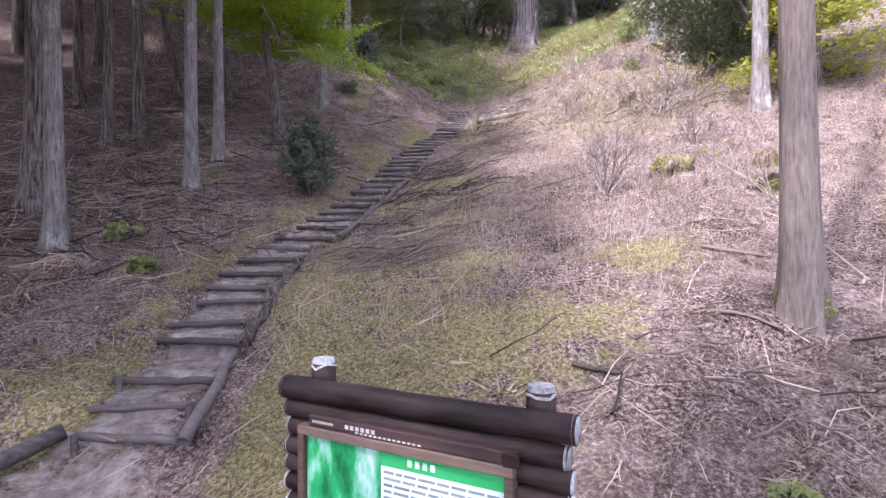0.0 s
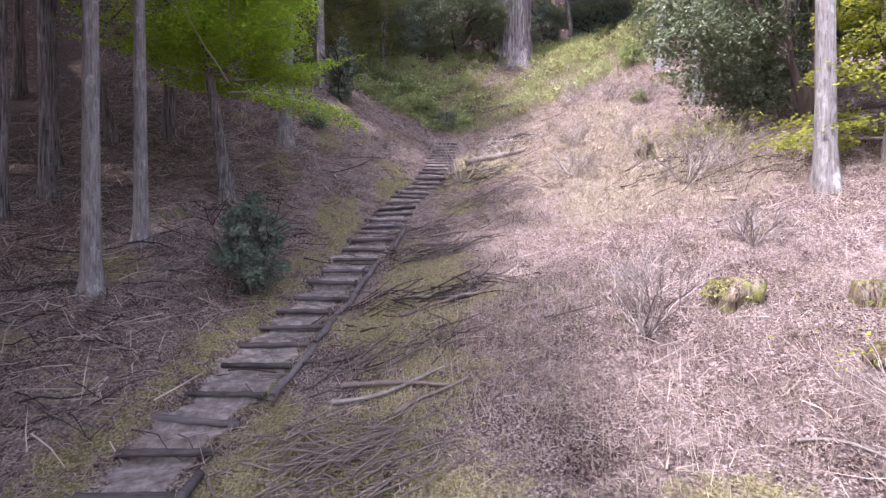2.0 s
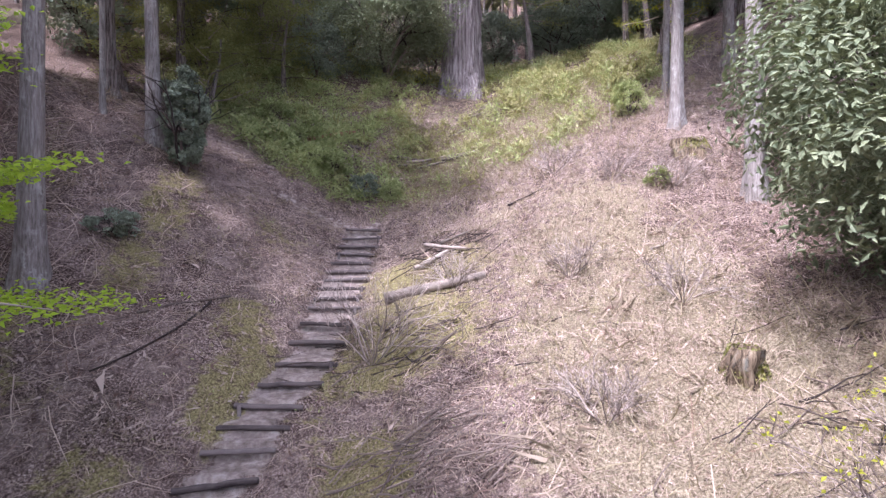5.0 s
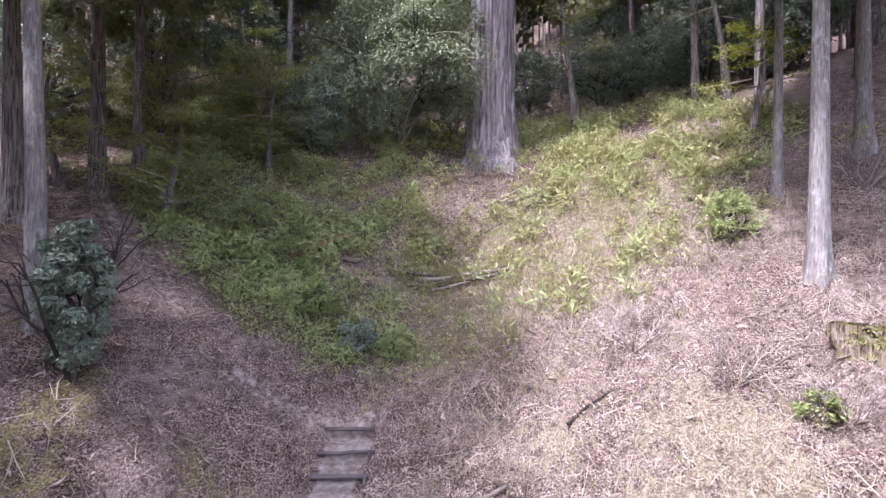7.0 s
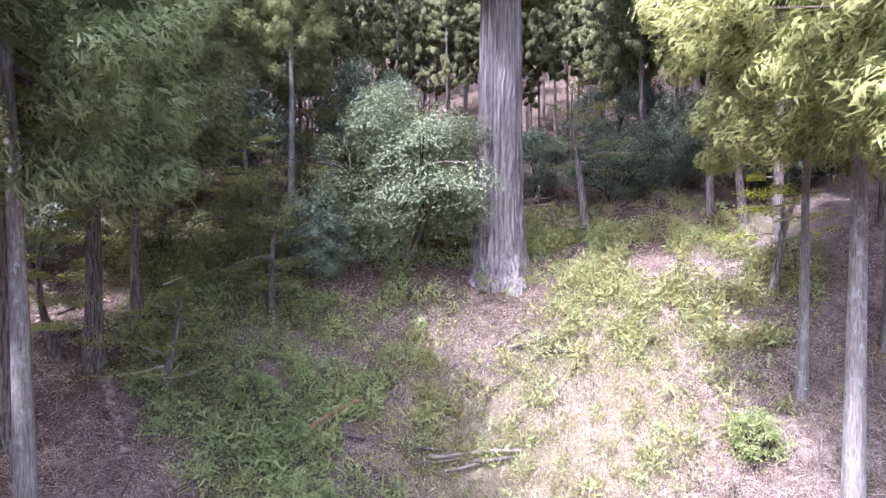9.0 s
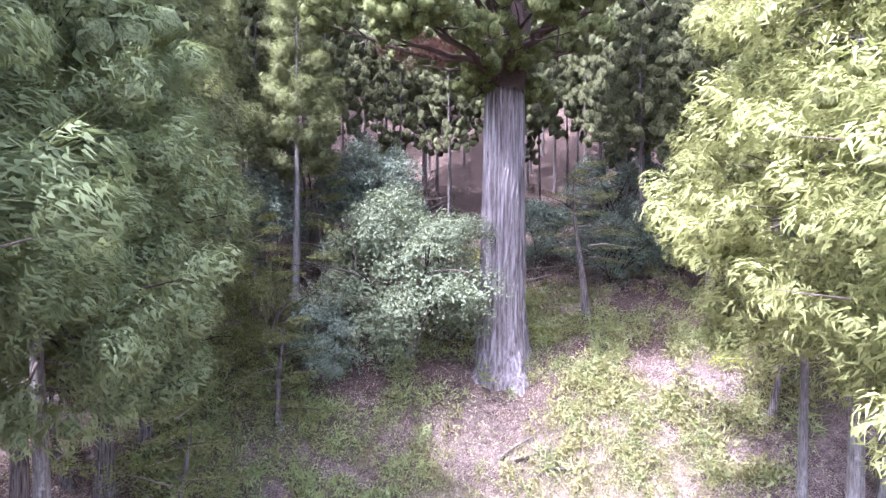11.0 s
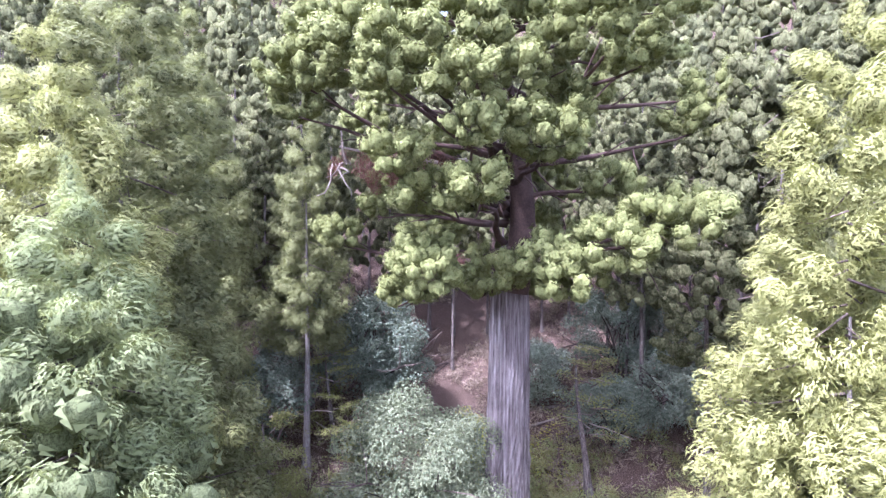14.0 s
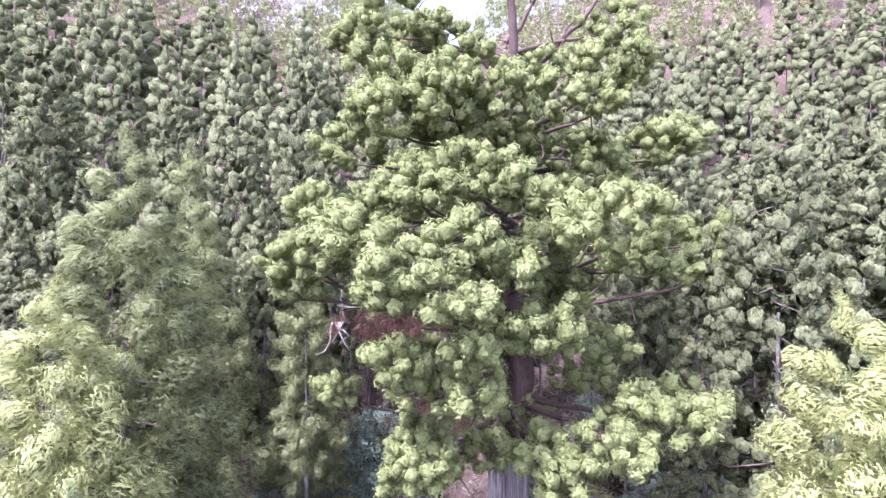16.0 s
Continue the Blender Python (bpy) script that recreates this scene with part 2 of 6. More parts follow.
M_OLDPOLE = plain_material("old_grey_pole", (0.045, 0.033, 0.028), (0.27, 0.22, 0.19), 16.0)
M_RUST = plain_material("rusty_peeled_branch", (0.13, 0.06, 0.035), (0.34, 0.19, 0.12), 16.0)
M_STUMP = bark_material("mossy_stump_wood", (0.03, 0.022, 0.016), (0.14, 0.10, 0.07), (0.28, 0.22, 0.16), moss=(0.20, 0.20, 0.03))
M_STAIN = plain_material("dark_stained_log", (0.012, 0.007, 0.007), (0.075, 0.045, 0.042), 16.0, rough=0.6, stretch=(0.15, 1, 1))
M_WHITE = plain_material("flaking_white_paint", (0.10, 0.09, 0.085), (0.78, 0.76, 0.75), 34.0)
M_FRAME = plain_material("sign_frame_wood", (0.07, 0.045, 0.035), (0.22, 0.15, 0.12), 20.0, stretch=(0.15, 1, 1))
M_PALE_INK = plain_material("pale_lettering", (0.42, 0.38, 0.36), (0.62, 0.58, 0.55), 20.0)
M_GREEN = plain_material("green_print", (0.015, 0.22, 0.06), (0.05, 0.42, 0.13), 5.0, rough=0.35)
M_MIST = plain_material("pale_print", (0.35, 0.62, 0.47), (0.75, 0.88, 0.85), 7.0, rough=0.35)
M_PAPER = plain_material("white_print", (0.68, 0.76, 0.78), (0.82, 0.88, 0.90), 9.0, rough=0.35)
M_INK = plain_material("grey_ink", (0.16, 0.20, 0.20), (0.30, 0.34, 0.34), 30.0, rough=0.5)
M_MOSS = leaf_material("moss_tuft", (0.05, 0.048, 0.014), (0.15, 0.142, 0.04), (0.33, 0.30, 0.09), through=0.2)
M_CHIP = leaf_material("leaf_chips", (0.03, 0.018, 0.014), (0.15, 0.095, 0.078), (0.42, 0.33, 0.285), rough=0.9, through=0.0, gloss=0.1, patch=0.9, spread=0.6)


def photo_material():
    """The printed photo: green, with a pale misty streak."""
    m, t, b, out = material("photo_print")
    n = noise_tex(t, stretched(t, 5.5, 1, 2.2), 1.0, 5.0, 0.6)
    link(t, ramp(t, n, [(0.36, (0.01, 0.16, 0.05)), (0.48, (0.03, 0.40, 0.13)), (0.58, (0.30, 0.62, 0.45)), (0.68, (0.75, 0.85, 0.88))]), b.inputs["Base Color"])
    b.inputs["Roughness"].default_value = 0.35
    return m


M_PHOTO = photo_material()
M_FERN = leaf_material("dead_fern", (0.06, 0.042, 0.034), (0.17, 0.125, 0.10), (0.38, 0.30, 0.24), rough=0.9, through=0.15, gloss=0.1, patch=0.8)
def smooth_curve(knots):
    """A smooth function through a few (position, value) knots."""
    xs = [k[0] for k in knots]
    ys = [k[1] for k in knots]
    n = len(xs)
    d = [(ys[i + 1] - ys[i]) / (xs[i + 1] - xs[i]) for i in range(n - 1)]
    m = [d[0]] + [0.5 * (d[i - 1] + d[i]) for i in range(1, n - 1)] + [d[-1]]
    xs, ys, m = np.array(xs, float), np.array(ys, float), np.array(m)

    def f(v):
        v = np.clip(np.asarray(v, float), xs[0], xs[-1])
        i = np.clip(np.searchsorted(xs, v, side="right") - 1, 0, n - 2)
        h = xs[i + 1] - xs[i]
        s = (v - xs[i]) / h
        return (ys[i] * (1 + 2 * s) * (1 - s) ** 2 + h * m[i] * s * (1 - s) ** 2
                + ys[i + 1] * s * s * (3 - 2 * s) + h * m[i + 1] * s * s * (s - 1))
    return f


floor_z = smooth_curve([(-60, -11), (-15, -5.5), (0, -3.1), (4.5, -1.95), (6, -1.25), (10, 0.2), (15, 1.95), (20, 4.15),
                        (25, 6.25), (28, 7.5), (32.6, 10.0), (36, 12.7), (40, 15.5), (50, 19.6), (65, 25.8),
                        (80, 34.5), (100, 49), (120, 64), (160, 94), (200, 112), (320, 130)])
valley_x = smooth_curve([(-60, -3), (0, -3), (6, -2.5), (12, -1.4), (18, 0.2), (21, 0.9), (28, 1.5), (33, 3.5), (39, 6.0), (60, 7)])
rise_right = smooth_curve([(-60, 0.05), (0, 0.05), (5, 0.15), (10, 0.2), (14, 0.29), (18, 0.31), (22, 0.26), (26, 0.39), (30, 0.45), (35, 0.46), (41, 0.32), (55, 0.1), (80, 0.0)])
rise_left = smooth_curve([(-60, 0.05), (0, 0.05), (5, 0.08), (10, 0.1), (13, 0.14), (16, 0.2), (22, 0.27), (26.5, 0.58), (31, 0.36), (35, 0.16), (42, 0.15), (60, 0.12), (90, 0.0)])


def ground_z(x, y):
    """Height of the smooth ground."""
    d = np.asarray(x, float) - valley_x(y)
    side = np.where(d > 0, rise_right(y), rise_left(y))
    a = np.minimum(np.sqrt(d * d + 1.0) - 1.0, 40 + 0.2 * np.abs(d))
    flank = np.clip((np.asarray(y, float) - 70) / 60, 0, 1) * np.clip(np.abs(np.asarray(x, float) - 9) - 14, 0, 120) * 0.4
    notch = np.clip((np.asarray(y, float) - 85) / 50, 0, 1) * 22 * np.exp(-((np.asarray(x, float) - 18) / 13) ** 2)
    return floor_z(y) + side * a + flank - notch

# ---- building tools ----
def quick_mesh(name, verts, faces, mat, smooth=False):
    """A mesh from arrays: all faces have the same number of corners."""
    verts, faces = np.asarray(verts, np.float32), np.asarray(faces, np.int32)
    me = bpy.data.meshes.new(name)
    k = faces.shape[1]
    me.vertices.add(len(verts))
    me.vertices.foreach_set("co", verts.ravel())
    me.loops.add(faces.size)
    me.loops.foreach_set("vertex_index", faces.ravel())
    me.polygons.add(len(faces))
    me.polygons.foreach_set("loop_start", np.arange(0, faces.size, k, dtype=np.int32))
    me.polygons.foreach_set("use_smooth", np.full(len(faces), smooth, dtype=bool))
    me.update(calc_edges=True)
    me.materials.append(mat)
    return me


def thing(name, x, y, z, label, category, group="", kind=""):
    ob = new(name)
    ob.empty_display_size = 0.2
    ob.matrix_basis = pose(x, y, z)
    return tagged(ob, label, category, group, kind)


def part(name, mesh, parent, label=""):
    ob = new(name, mesh)
    ob.parent = parent
    if name in ("crown", "inner_foliage", "leaves", "branching", "moss", "foliage", "stems"):
        ob["kind"] = "stuff"
    if label:
        ob["label"] = label
    return ob


def bm_mesh(name, bm, mat, smooth=True):
    me = bpy.data.meshes.new(name)
    bm.to_mesh(me)
    bm.free()
    for p in me.polygons:
        p.use_smooth = smooth
    me.materials.append(mat)
    return me


class Tubes:
    """Gathers tapering tubes along bent lines into one mesh."""

    def __init__(self, sides=5):
        self.v, self.f, self.n, self.sides = [], [], 0, sides

    def add(self, pts, radii, cap=True):
        pts = np.asarray(pts, float)
        k, s = len(pts), self.sides
        d = np.gradient(pts, axis=0)
        d /= np.linalg.norm(d, axis=1, keepdims=True) + 1e-9
        ref = np.array([0.0, 0.0, 1.0]) if abs(d[:, 2]).mean() < 0.8 else np.array([1.0, 0.0, 0.0])
        u = np.cross(d, ref)
        u /= np.linalg.norm(u, axis=1, keepdims=True) + 1e-9
        w = np.cross(d, u)
        a = np.linspace(0, 2 * np.pi, s, endpoint=False)
        ring = pts[:, None] + np.asarray(radii)[:, None, None] * (np.cos(a)[None, :, None] * u[:, None] + np.sin(a)[None, :, None] * w[:, None])
        self.v.append(ring.reshape(-1, 3))
        i, j = np.meshgrid(np.arange(k - 1), np.arange(s), indexing="ij")
        q = np.stack([i * s + j, i * s + (j + 1) % s, (i + 1) * s + (j + 1) % s, (i + 1) * s + j], -1).reshape(-1, 4) + self.n
        self.f.append(q)
        self.n += k * s
        if cap:
            for e in (0, k - 1):
                self.v.append(pts[e][None])
                ids = self.n - k * s + e * s + np.arange(s) if e == 0 else self.n - 1 - k * s + e * s + np.arange(s)
                c = np.full(s, self.n)
                nxt = np.roll(ids, -1)
                self.f.append(np.stack([ids, nxt, c, c], -1))
                self.n += 1

    def mesh(self, name, mat, smooth=True):
        v, f = np.concatenate(self.v), np.concatenate(self.f)
        tri = f[:, 2] == f[:, 3]
        me = bpy.data.meshes.new(name)
        me.from_pydata(v.tolist(), [], f[~tri].tolist() + f[tri][:, :3].tolist())
        for p in me.polygons:
            p.use_smooth = smooth
        me.materials.append(mat)
        return me


def unit(a):
    return a / (np.linalg.norm(a, axis=-1, keepdims=True) + 1e-9)


def tuft_shape(rng, n, spread, length, width, droop):
    """A spray of n narrow blades that leave one point round +z. Returns corners and triangles."""
    az = rng.uniform(0, 2 * np.pi, n)
    tilt = spread * np.sqrt(rng.uniform(0, 1, n))
    d = np.stack([np.sin(tilt) * np.cos(az), np.sin(tilt) * np.sin(az), np.cos(tilt)], -1)
    side = unit(np.cross(d, rng.normal(size=(n, 3))))
    L = length * rng.uniform(0.6, 1.15, n)[:, None]
    base = d * L * rng.uniform(0.0, 0.45, n)[:, None] + rng.normal(size=(n, 3)) * length * 0.12
    tip = base + d * L + np.array([0, 0, -1.0]) * droop * L * rng.uniform(0.3, 1.2, n)[:, None]
    w = width * rng.uniform(0.7, 1.3, n)[:, None]
    v = np.stack([base + side * w, tip, base - side * w], 1)
    return v.reshape(-1, 3), np.arange(3 * n).reshape(n, 3)


def facing(v, f, nv):
    """Turns each triangle to the side of its normals."""
    g = np.cross(v[f[:, 1]] - v[f[:, 0]], v[f[:, 2]] - v[f[:, 0]])
    turned = (g * nv[f].sum(1)).sum(-1) < 0
    f[turned] = f[turned][:, ::-1]
    return v, f, nv


def clump_shape(rng, blades, length, width, droop, lift, inner=0.3, core=0.0):
    """A soft foliage clump of radius about 1, all of narrow strands. Returns corners, triangles and soft normals."""
    n = unit(rng.normal(size=(blades, 3)) + np.array([0, 0, 0.3]))
    t = rng.normal(size=(blades, 3)) * 0.75 + np.array([0, 0, -droop])
    t = unit(t - n * (t * n).sum(-1, keepdims=True))
    side = np.cross(t, n) * width * rng.uniform(0.6, 1.35, blades)[:, None]
    base = n * rng.uniform(inner ** 2, 0.95, blades)[:, None] ** 0.5
    L = length * rng.uniform(0.55, 1.25, blades)[:, None]
    tip = base + t * L + n * L * lift * rng.uniform(0.2, 1.3, blades)[:, None]
    v = np.stack([base + side, base - side, tip], 1).reshape(-1, 3)
    nv = np.repeat(unit(n + t * 0.2 + rng.normal(size=n.shape) * 0.12), 3, 0)
    f = np.arange(3 * blades).reshape(-1, 3)
    if core:
        bm = bmesh.new()
        bmesh.ops.create_icosphere(bm, subdivisions=1, radius=1.0)
        cv = np.array([w.co[:] for w in bm.verts])
        f = np.concatenate([f, np.array([[w.index for w in q.verts] for q in bm.faces]) + len(v)])
        bm.free()
        v, nv = np.concatenate([v, cv * core * rng.uniform(0.6, 1.1, len(cv))[:, None]]), np.concatenate([nv, cv])
    return facing(v, f, nv)


def sprig_shape(rng, scales, broad, strands, fine, droop, core=0.5):
    """A cedar sprig of radius about 1 that leans along +x: overlapping sprays and finer strands round a ragged inside.

    broad and fine give length and half width. Returns the foliage and the inside."""
    knobs = unit(rng.normal(size=(7, 3)) + np.array([0.5, 0, 0.6]))
    vs, ns = [], []
    for count, (length, width), lift in ((scales, broad, 0.25), (strands, fine, 0.8)):
        n = unit(knobs[rng.integers(0, 7, count)] + rng.normal(size=(count, 3)) * 0.4)
        n = np.where((rng.uniform(size=count) < 0.45)[:, None], unit(rng.normal(size=(count, 3))), n)
        swell = 0.72 + 0.34 * np.clip((np.max(n @ knobs.T, axis=1) - 0.7) / 0.3, 0, 1)
        t = rng.normal(size=(count, 3)) * 0.4 + np.array([0.3, 0, -droop])
        t = unit(unit(t - n * (t * n).sum(-1, keepdims=True)) + n * rng.uniform(-0.1, lift, count)[:, None])
        base = n * (swell * rng.uniform(0.74, 1.0, count))[:, None]
        side = unit(np.cross(t, n + rng.normal(size=(count, 3)) * 0.3)) * (width * rng.uniform(0.6, 1.4, count))[:, None]
        tip = base + t * (length * rng.uniform(0.55, 1.2, count))[:, None] + np.array([0, 0, -0.2 * droop * length])
        base = base - t * 0.3 * length
        vs.append(np.stack([base + side, base - side, tip], 1).reshape(-1, 3))
        ns.append(np.repeat(unit(n + np.array([0.1, 0, 0.25]) + rng.normal(size=n.shape) * 0.07), 3, 0))
    v, nv = np.concatenate(vs), np.concatenate(ns)
    form = np.array([1.15, 0.93, 0.93])
    leaves = facing(v * form, np.arange(len(v)).reshape(-1, 3), nv)
    bm = bmesh.new()
    bmesh.ops.create_icosphere(bm, subdivisions=1, radius=1.0)
    cv, cf = np.array([w.co[:] for w in bm.verts]), np.array([[w.index for w in q.verts] for q in bm.faces])
    bm.free()
    inside = cv * (core * rng.uniform(0.72, 1.12, len(cv)) * (0.85 + 0.3 * np.clip((np.max(cv @ knobs.T, axis=1) - 0.6) / 0.4, 0, 1)))[:, None]
    return leaves, (inside * form, cf, unit(inside))


def scatter_boughs(rng, shapes, pos, outward, scale):
    """Sets copies of the boughs at the places, their +x along the outward directions, upright. Returns the leaves and the inside."""
    outward = unit(np.asarray(outward, float))
    y = unit(np.cross(np.array([0, 0, 1.0]), outward))
    rot = np.stack([outward, y, np.cross(outward, y)], -1)
    pick = rng.integers(0, len(shapes), len(pos))
    both = []
    for layer in (0, 1):
        vs, fs, ns, n = [], [], [], 0
        for k, shape in enumerate(shapes):
            v, f, nv = shape[layer]
            i = np.nonzero(pick == k)[0]
            if not len(i):
                continue
            vs.append((np.einsum("nij,mj->nmi", rot[i], v) * scale[i][:, None, None] + pos[i][:, None]).reshape(-1, 3))
            ns.append(np.einsum("nij,mj->nmi", rot[i], nv).reshape(-1, 3))
            fs.append((f[None] + (np.arange(len(i)) * len(v))[:, None, None]).reshape(-1, 3) + n)
            n += len(i) * len(v)
        both.append((np.concatenate(vs), np.concatenate(fs), np.concatenate(ns)))
    return both


def soft_mesh(name, v, f, nv, mat):
    """A foliage mesh whose strands share the soft shading of their clump."""
    me = quick_mesh(name, v, f, mat, True)
    me.normals_split_custom_set_from_vertices(nv.astype(np.float32))
    return me


def scatter_clumps(rng, shapes, pos, direction, scale, lean=None):
    """Sets copies of the clumps at the places, their +z along the directions. Returns corners, triangles and normals."""
    pos, direction = np.asarray(pos, float), unit(np.asarray(direction, float))
    scale = np.broadcast_to(scale, len(pos))
    x = unit(np.cross(direction, rng.normal(size=pos.shape)))
    rot = np.stack([x, np.cross(direction, x), direction], -1)
    pick = rng.integers(0, len(shapes), len(pos))
    vs, fs, ns, n = [], [], [], 0
    for k, (v, f, nv) in enumerate(shapes):
        i = np.nonzero(pick == k)[0]
        if not len(i):
            continue
        w = np.einsum("nij,mj->nmi", rot[i], v) * scale[i][:, None, None] + pos[i][:, None]
        vs.append(w.reshape(-1, 3))
        w = np.einsum("nij,mj->nmi", rot[i], nv)
        if lean is not None:
            w = unit(w + lean[i][:, None])
        ns.append(w.reshape(-1, 3))
        fs.append((f[None] + (np.arange(len(i)) * len(v))[:, None, None]).reshape(-1, 3) + n)
        n += len(i) * len(v)
    return np.concatenate(vs), np.concatenate(fs), np.concatenate(ns)


def scatter_tufts(rng, shapes, pos, direction, scale):
    """Sets copies of the shapes at the places, their +z along the directions. Returns corners and quads."""
    pos, direction = np.asarray(pos, float), unit(np.asarray(direction, float))
    scale = np.broadcast_to(scale, len(pos))
    x = unit(np.cross(direction, rng.normal(size=pos.shape)))
    rot = np.stack([x, np.cross(direction, x), direction], -1)
    pick = rng.integers(0, len(shapes), len(pos))
    vs, fs, n = [], [], 0
    for k, (v, f) in enumerate(shapes):
        i = np.nonzero(pick == k)[0]
        if not len(i):
            continue
        w = np.einsum("nij,mj->nmi", rot[i], v) * scale[i][:, None, None] + pos[i][:, None]
        vs.append(w.reshape(-1, 3))
        fs.append((f[None] + (np.arange(len(i)) * len(v))[:, None, None]).reshape(-1, f.shape[1]) + n)
        n += len(i) * len(v)
    return np.concatenate(vs), np.concatenate(fs)


def leaf_cloud(rng, centres, normals, length, width):
    """Single leaves, folded lozenges, at the places, roughly along the given normals."""
    n = len(centres)
    nrm = unit(np.asarray(normals) + rng.normal(size=(n, 3)) * 0.55)
    along = unit(np.cross(nrm, rng.normal(size=(n, 3))))
    side = np.cross(nrm, along)
    L, W = (length * rng.uniform(0.6, 1.25, n))[:, None], (width * rng.uniform(0.7, 1.2, n))[:, None]
    c = np.asarray(centres)
    v = np.stack([c - along * L * 0.5, c + side * W * 0.5 + nrm * W * 0.15, c + along * L * 0.5 - nrm * L * 0.12, c - side * W * 0.5 + nrm * W * 0.15], 1)
    return v.reshape(-1, 3), np.arange(4 * n).reshape(n, 4)


def join_arrays(items):
    vs, fs, n = [], [], 0
    for v, f in items:
        vs.append(v)
        fs.append(f + n)
        n += len(v)
    return np.concatenate(vs), np.concatenate(fs)


def value_noise(x, y, scale, seed=0):
    """Smooth noise from 0 to 1 on arrays."""
    x, y = np.asarray(x, float) / scale + 13.7 * seed, np.asarray(y, float) / scale - 7.3 * seed
    ix, iy = np.floor(x), np.floor(y)
    fx, fy = x - ix, y - iy
    fx, fy = fx * fx * (3 - 2 * fx), fy * fy * (3 - 2 * fy)

    def h(a, b):
        s = np.sin(a * 127.1 + b * 311.7 + seed * 17.3) * 43758.5453
        return s - np.floor(s)
    return (h(ix, iy) * (1 - fx) + h(ix + 1, iy) * fx) * (1 - fy) + (h(ix, iy + 1) * (1 - fx) + h(ix + 1, iy + 1) * fx) * fy


def trunk_mesh(rng, name, mat, height, r0, r1, lean=(0, 0), flare=1.5, sides=18, rows=16, groove=0.06, bend=0.1):
    """A tapering, slightly bent and furrowed trunk with a flared foot."""
    u = np.linspace(0, 1, rows) ** 1.6
    a = np.linspace(0, 2 * np.pi, sides, endpoint=False)
    r = r0 + (r1 - r0) * u + r0 * (flare - 1) * np.exp(-u * height / (2.2 * r0 + 0.05))
    g = 1 + groove * rng.normal(size=sides)[None] + 0.35 * groove * rng.normal(size=(rows, sides))
    foot = np.exp(-u * height / (2.5 * r0 + 0.05))[:, None] * 0.22 * np.sin(a * rng.integers(4, 7) + rng.uniform(0, 6))[None]
    rr = r[:, None] * (g + foot)
    ph = rng.uniform(0, 6, 2)
    cx = lean[0] * u * height + bend * r0 * 4 * np.sin(u * 3 + ph[0]) - bend * r0 * 4 * np.sin(ph[0])
    cy = lean[1] * u * height + bend * r0 * 4 * np.sin(u * 3.4 + ph[1]) - bend * r0 * 4 * np.sin(ph[1])
    v = np.stack([cx[:, None] + rr * np.cos(a), cy[:, None] + rr * np.sin(a), np.repeat((u * height - 0.25 * (u == 0))[:, None], sides, 1)], -1).reshape(-1, 3)
    i, j = np.meshgrid(np.arange(rows - 1), np.arange(sides), indexing="ij")
    f = np.stack([i * sides + j, i * sides + (j + 1) % sides, (i + 1) * sides + (j + 1) % sides, (i + 1) * sides + j], -1).reshape(-1, 4)
    return quick_mesh(name, v, f, mat, True)


def rand_line(rng, start, direction, length, steps=5, wander=0.25, sag=0.0):
    p, d = np.array(start, float), unit(np.array(direction, float))
    out = [p.copy()]
    for k in range(steps):
        d = unit(d + rng.normal(size=3) * wander / math.sqrt(steps) + np.array([0, 0, -sag / steps]))
        p = p + d * length / steps
        out.append(p.copy())
    return np.array(out)

# ---- ground ----
STEP_Y = [5.07, 5.46, 5.84, 6.6, 7.04, 7.68, 8.15, 8.67, 9.33, 9.9, 10.47, 11.2, 11.82, 12.45, 13.06, 13.6, 14.35, 14.95,
          15.55, 16.1, 16.65, 17.1, 17.5, 17.95, 18.4, 18.85, 19.4, 19.85, 20.3, 20.85, 21.4, 22.1, 22.75, 23.4, 23.85,
          24.3, 24.75, 25.2, 25.72, 26.3, 26.85, 27.43, 28.03]
stair_x = smooth_curve([(3, -2.45), (6, -2.5), (9.4, -2.52), (10.5, -2.2), (12.5, -1.8), (14.4, -1.4), (16, -1.05), (18, -0.6),
                        (20.2, 0.02), (21.6, 0.55), (23, 0.78), (25.5, 1.12), (28.5, 1.45)])
STAIR_W = 1.18
trail_y = smooth_curve([(-12, 38), (-7.5, 34.4), (-5.8, 32.3), (-4.2, 30.6), (-2.1, 28.75), (-0.8, 28.35), (1.5, 28.2)])


def relief(x, y):
    """Ground with hummocks, and the steps cut into it."""
    x, y = np.asarray(x, float), np.asarray(y, float)
    z = ground_z(x, y)
    near = np.clip(1 - (np.abs(y - 20) - 25) / 20, 0, 1)
    hump = 0.16 * (value_noise(x, y, 2.1, 1) - 0.5) + 0.17 * (value_noise(x, y, 0.75, 2) - 0.5) + 0.10 * (value_noise(x, y, 0.3, 3) - 0.5)
    z = z + hump * near + (1 - near) * 1.2 * (value_noise(x, y, 9, 4) - 0.5)
    steps = np.array(STEP_Y)
    i = np.clip(np.searchsorted(steps, y, side="right") - 1, 0, len(steps) - 1)
    level = ground_z(stair_x(steps), steps + 0.02)[i] + 0.03 + 0.25 * (y - steps[i]) * 0.25
    inside = np.clip((STAIR_W / 2 + 0.12 - np.abs(x - stair_x(y))) / 0.18, 0, 1) * ((y > STEP_Y[0]) & (y < STEP_Y[-1] + 0.05))
    z = z * (1 - inside) + (level + 0.012 * (value_noise(x, y, 0.2, 5) - 0.5)) * inside
    # the trodden path that bends away from the top step
    path = np.clip(1 - np.abs(y - trail_y(x)) / 0.6, 0, 1) * ((x < 1.6) & (x > -11))
    return z - 0.08 * path


